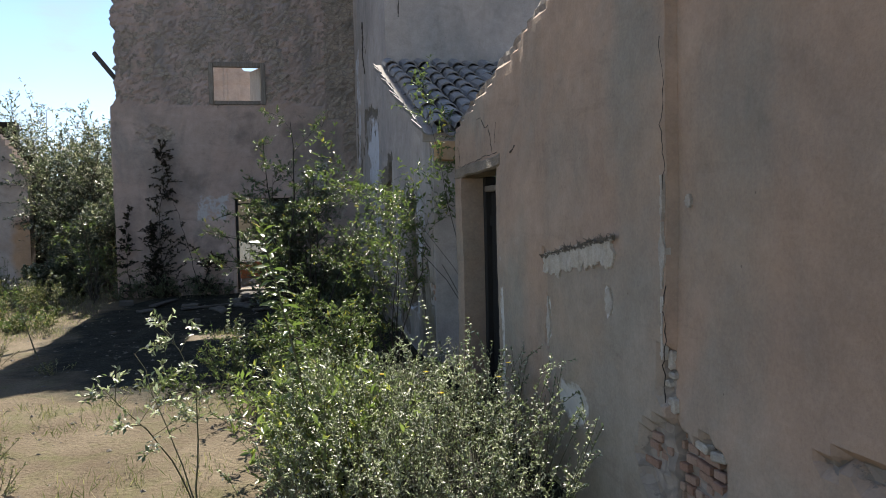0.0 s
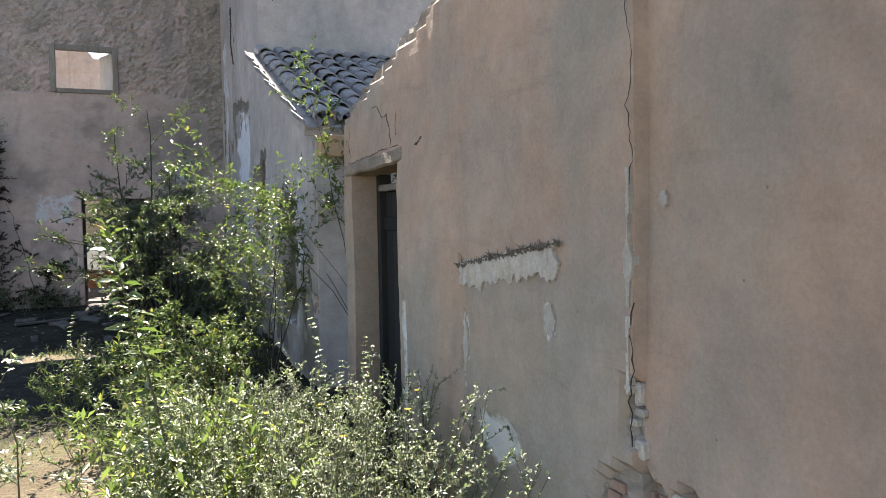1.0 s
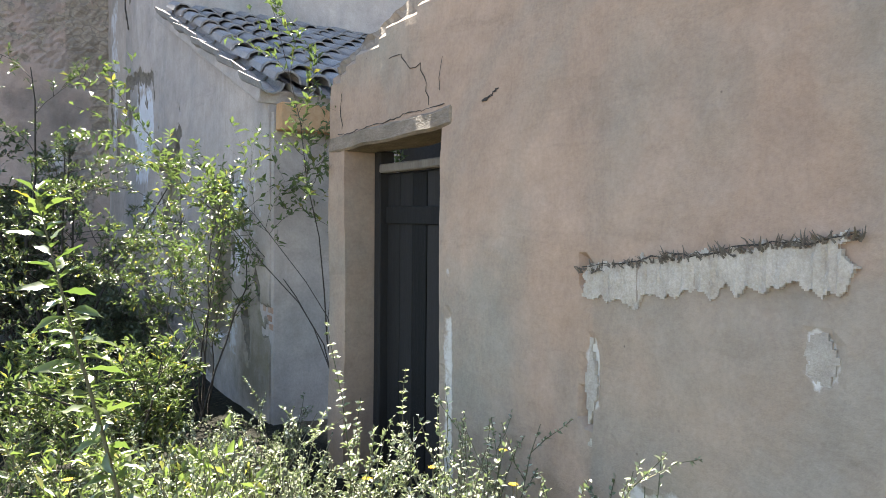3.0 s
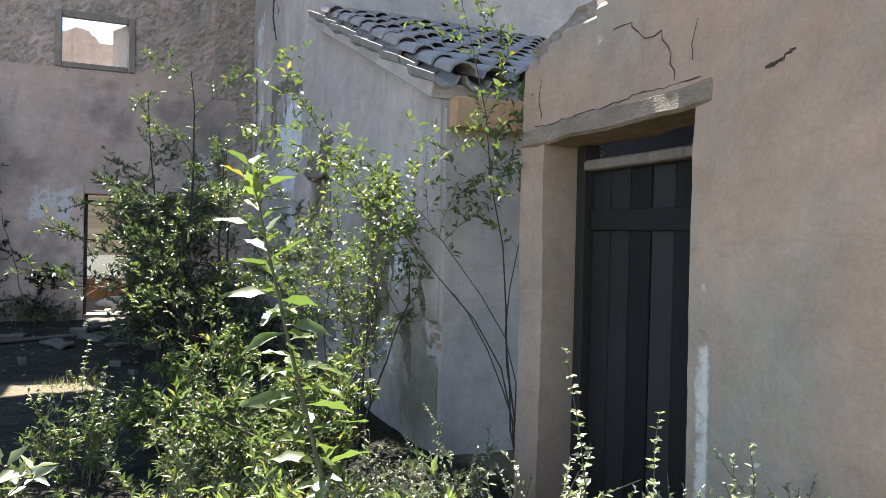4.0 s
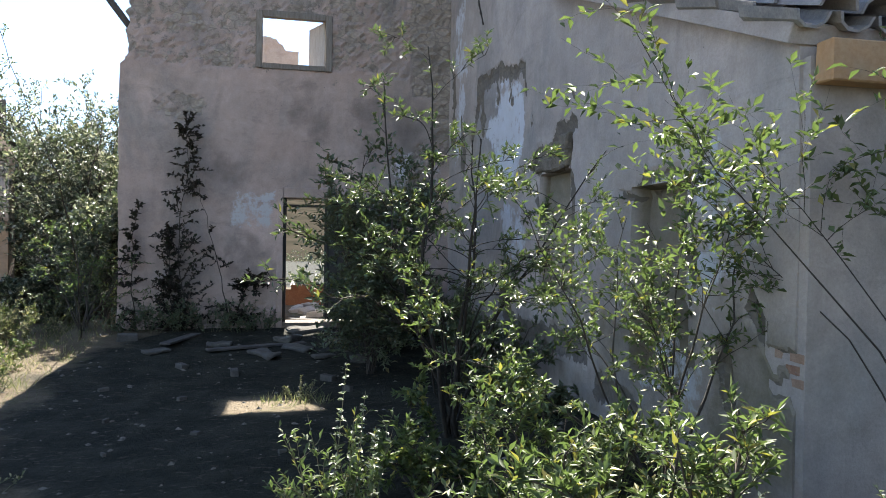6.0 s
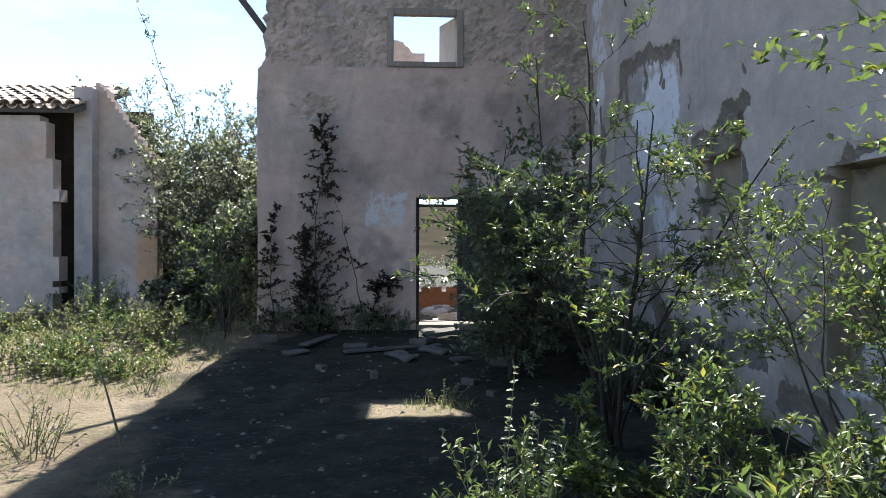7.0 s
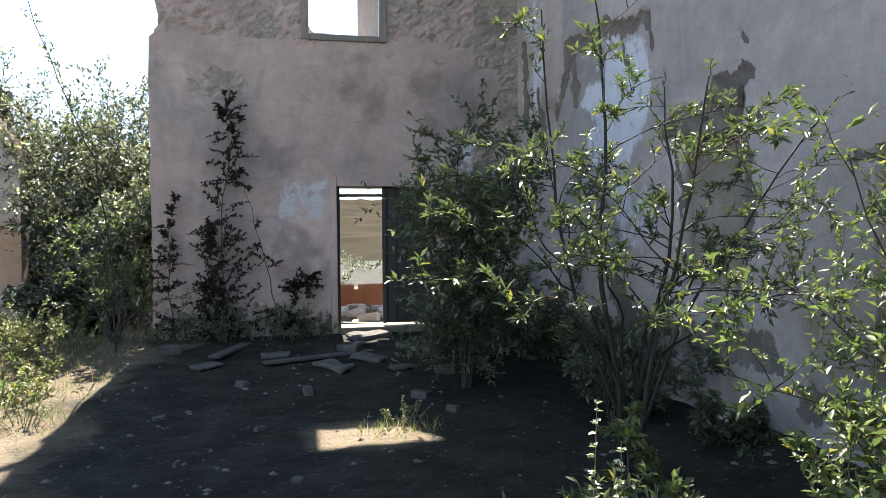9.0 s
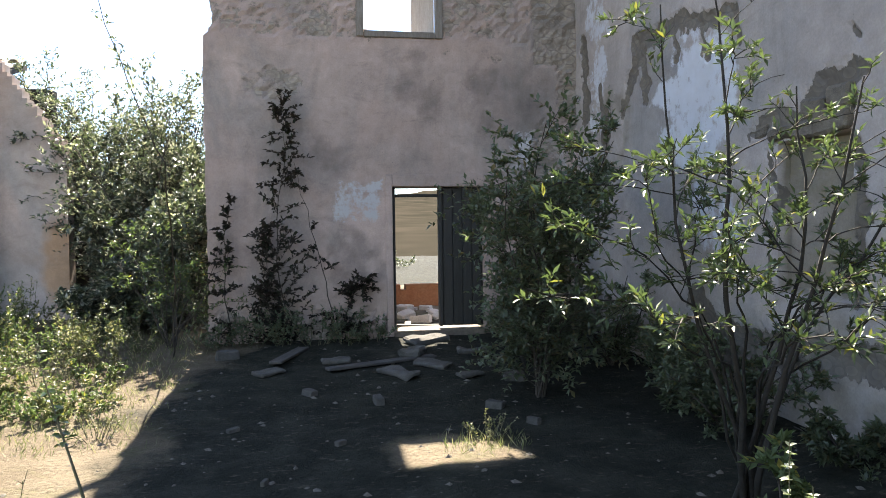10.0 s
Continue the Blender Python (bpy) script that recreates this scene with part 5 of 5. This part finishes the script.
def whip(points, label, seed):
    """One long thin shoot through the points, with a few small leaves towards its tip."""
    rng = random.Random(seed)
    pts = [Vector(p) for p in points]
    base = Vector((pts[0].x, pts[0].y, ground_height(pts[0].x, pts[0].y) - 0.02))
    root = empty("tall_stalk", base, label, "stalk")
    fine = [along(pts, i / 24)[0] - base + Vector((rng.gauss(0, 0.01), rng.gauss(0, 0.01), 0)) for i in range(25)]
    v, f = tube(fine, [0.011 - 0.00035 * i for i in range(25)], 4)
    mesh_object("stem", v, f, BARK, root, smooth=True)
    leaves = []
    for _ in range(26):
        p, d = along(fine, rng.uniform(0.5, 1.0))
        tw = bent(rng, p, d * 0.6 + Vector((rng.gauss(0, 0.7), rng.gauss(0, 0.7), 0.3)), rng.uniform(0.06, 0.26), 3, 0.15, 0.0)
        leaves += leafy(rng, tw, 6, 0.05, 0.022)
    leaves_mesh("foliage", leaves, LEAF_TREE, root)


whip([(-3.35, 15.9, -0.1), (-3.1, 14.7, 1.1), (-2.95, 13.3, 2.0), (-3.2, 13.1, 2.75), (-3.45, 12.9, 3.6)], "tall thin shoot with small leaves above the bushes", 71)

# weeds on the sunny side
rng = random.Random(9)
for i in range(64):
    x, y = rng.uniform(-7.0, -3.4), rng.uniform(13.4, 19.4)
    weed(x, y, rng.uniform(0.3, 0.85) * (0.6 if y < 14.2 else 1), 500 + i, "sunlit yellow-green weed clump on the yard's edge", 13, 18, (0.045, 0.022), 0.36, LEAF_GRASS if rng.random() < 0.55 else LEAF_SHRUB)
for i, (x, y, h) in enumerate([(-3.35, 10.7, 0.5), (-3.55, 11.0, 0.4), (-3.9, 9.6, 0.3), (-2.4, 9.9, 0.2), (-3.4, 12.9, 0.3), (-1.3, 8.7, 0.12), (-3.0, 7.7, 0.25), (-2.0, 6.7, 0.2), (-1.75, 6.0, 0.22), (-0.55, 12.2, 0.25)]):
    weed(x, y, h, 560 + i, "small dry weed tuft in the earth", 14, 12, (0.022, 0.01), 0.22, LEAF_GRASS)
# leafy weeds in the foreground of the yard
for i, (x, y, h) in enumerate([(0.3, 5.95, 0.75), (0.15, 5.9, 0.78), (0.45, 6.1, 0.85), (0.2, 6.45, 0.78), (0.55, 6.3, 0.75), (0.42, 6.85, 0.7), (0.25, 5.45, 0.65), (0.6, 5.75, 0.85), (0.9, 6.8, 0.6), (0.4, 5.2, 0.8), (0.62, 5.1, 0.75)]):
    weed(x, y, h, 640 + i, "fresh green leafy weed clump around the sapling", 13, 13, (0.075, 0.024), 0.32, LEAF_FRESH)
for i, (x, y, h) in enumerate([(-0.2, 7.3, 0.45), (0.0, 7.7, 0.5), (0.35, 8.2, 0.55), (0.7, 9.0, 0.6), (-0.45, 8.85, 0.68), (-0.35, 9.0, 0.55), (-0.85, 8.6, 0.3), (1.2, 9.3, 0.5), (0.3, 7.55, 0.85), (0.1, 7.35, 0.75), (0.7, 8.0, 0.85)]):
    weed(x, y, h, 600 + i, "leafy green weed clump in the yard", 14, 14, (0.05, 0.018), 0.34, LEAF_SHRUB)


def flower(x, y, height, seed):
    """A thin stalk with one small yellow ray flower."""
    rng = random.Random(seed)
    root = empty("yellow_flower", (x, y, ground_height(x, y) - 0.01), "small yellow daisy-like flower on a thin stalk", "flower", "yellow flowers")
    pts = bent(rng, Vector((0, 0, 0)), Vector((rng.gauss(0, 0.15), rng.gauss(0, 0.15), 1)), height, 6, 0.06, 0)
    v, f = tube(pts, [0.0022] * 7, 4)
    mesh_object("stalk", v, f, STALK, root)
    rays = []
    for k in range(12):
        a = k * math.pi / 6
        rays.append((pts[-1], Vector((math.cos(a), math.sin(a), 0.35)), Vector((0, 0, 1)), 0.022, 0.009))
    leaves_mesh("petals", rays, PETAL, root)


for i, (x, y, h) in enumerate([(1.2, 5.2, 0.72), (1.32, 5.05, 0.68), (0.95, 5.55, 0.75), (1.42, 5.3, 0.7), (0.55, 5.2, 0.85), (0.8, 4.6, 0.8), (0.3, 6.0, 0.75)]):
    flower(x, y, h, 700 + i)


# ---- rubble ----
def rubble():
    rng = random.Random(31)
    spots = [(-0.9, 14.4, 0.5), (-0.5, 14.7, 0.42), (-0.2, 14.2, 0.3), (-1.5, 15.2, 0.35), (-0.6, 15.4, 0.6), (0.1, 15.3, 0.4), (-1.2, 13.5, 0.18), (-2.2, 14.8, 0.3), (-1.8, 13.9, 0.14), (-0.2, 13.2, 0.16),
             (-1.6, 12.3, 0.08), (-2.1, 11.6, 0.07), (0.2, 14.0, 0.2), (-0.35, 16.0, 0.5), (-2.7, 15.6, 0.25), (-0.05, 12.6, 0.12), (-1.9, 10.6, 0.06), (-1.35, 11.1, 0.07), (-0.7, 10.4, 0.06), (-2.4, 12.9, 0.1)]
    for k, (x, y, s) in enumerate(spots):
        flat = s > 0.28
        # Yard stones take the copy darkened for the shade.
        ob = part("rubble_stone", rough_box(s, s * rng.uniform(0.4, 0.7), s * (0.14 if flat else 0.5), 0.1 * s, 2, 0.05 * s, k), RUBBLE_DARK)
        ob.matrix_world = pose(x, y, ground_height(x, y) + (0.025 if flat else s * 0.14), rng.uniform(-5, 5), rng.uniform(-5, 5), rng.uniform(0, 180))
        tagged(ob, "flat broken slab lying on the earth" if flat else "small broken stone lying on the earth", "stone", "rubble in the yard")
    for k in range(16):
        s = rng.uniform(0.12, 0.4)
        x, y = rng.uniform(-1.2, 0.8), rng.uniform(17.2, 19.8)
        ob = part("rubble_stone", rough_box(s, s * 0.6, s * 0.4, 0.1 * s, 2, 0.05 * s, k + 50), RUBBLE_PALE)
        ob.matrix_world = pose(x, y, ground_height(x, y) + s * 0.15, rng.uniform(-15, 15), rng.uniform(-15, 15), rng.uniform(0, 180))
        tagged(ob, "sunlit pale rubble block inside the ruin", "stone", "rubble inside the ruin")
    for k, (x, y, turn, n) in enumerate([(-1.0, 15.0, 20, 1.3), (-0.4, 17.4, -10, 1.1), (-2.0, 15.5, 70, 0.9)]):
        ob = part("loose_plank", rough_box(n, 0.14, 0.03, 0.004, 3, 0.006, k, None), WOOD_BEAM)
        ob.matrix_world = pose(x, y, ground_height(x, y) + 0.03, 0, rng.uniform(-3, 3), turn)
        tagged(ob, "weathered loose plank lying on the ground", "plank", "loose planks")


rubble()


# ---- grass and litter ----
def grass_field():
    rng = random.Random(77)
    leaves = []
    while len(leaves) < 14000:
        x, y = rng.uniform(-7, 1.6), rng.uniform(3.5, 19)
        patch = noise.noise(Vector((x * 0.8, y * 0.8, 2.0)))
        if patch < 0.05 + (1.0 if -3.1 < x < 1.7 and y > 8.3 and math.hypot(x + 0.6, y - 12.1) > 0.35 else 0) - (0.5 if x > 0.2 and y < 7.5 else 0) - (0.35 if x < -3.3 and y > 12.5 else 0):
            continue
        for _ in range(6):
            px, py = x + rng.gauss(0, 0.06), y + rng.gauss(0, 0.06)
            h = rng.uniform(0.04, 0.13)
            leaves.append((Vector((px, py, ground_height(px, py) - 0.01)), Vector((rng.gauss(0, 0.5), rng.gauss(0, 0.5), 1)), Vector((rng.gauss(0, 1), rng.gauss(0, 1), 0.1)), h, 0.006))
    ob = leaves_mesh("grass", leaves, LEAF_GRASS, None)
    tagged(ob, "sparse dry grass blades over the earth", "grass", kind="stuff")


grass_field()


def pebble_field():
    rng = random.Random(15)
    verts, faces = [], []
    shape = [(0, 0, 0.7), (1, 0, 0), (0, 1, 0), (-1, 0, 0), (0, -1, 0), (0, 0, -0.5)]
    tris = [(0, 1, 2), (0, 2, 3), (0, 3, 4), (0, 4, 1), (5, 2, 1), (5, 3, 2), (5, 4, 3), (5, 1, 4)]
    for _ in range(1100):
        x, y = rng.uniform(-5.5, 1.5), rng.uniform(3.5, 16.3)
        r = rng.choice((0.01, 0.012, 0.016, 0.02, 0.035))
        a, z = rng.uniform(0, 3), ground_height(x, y)
        n = len(verts)
        for px, py, pz in shape:
            k = r * rng.uniform(0.7, 1.3)
            verts.append((x + k * (px * math.cos(a) - 0.7 * py * math.sin(a)), y + k * (px * math.sin(a) + 0.7 * py * math.cos(a)), z + k * pz * 0.7))
        faces += [tuple(n + q for q in t) for t in tris]
    tagged(mesh_object("pebbles", verts, faces, PEBBLE), "scattered small stones over the yard", "pebbles", kind="stuff")


pebble_field()
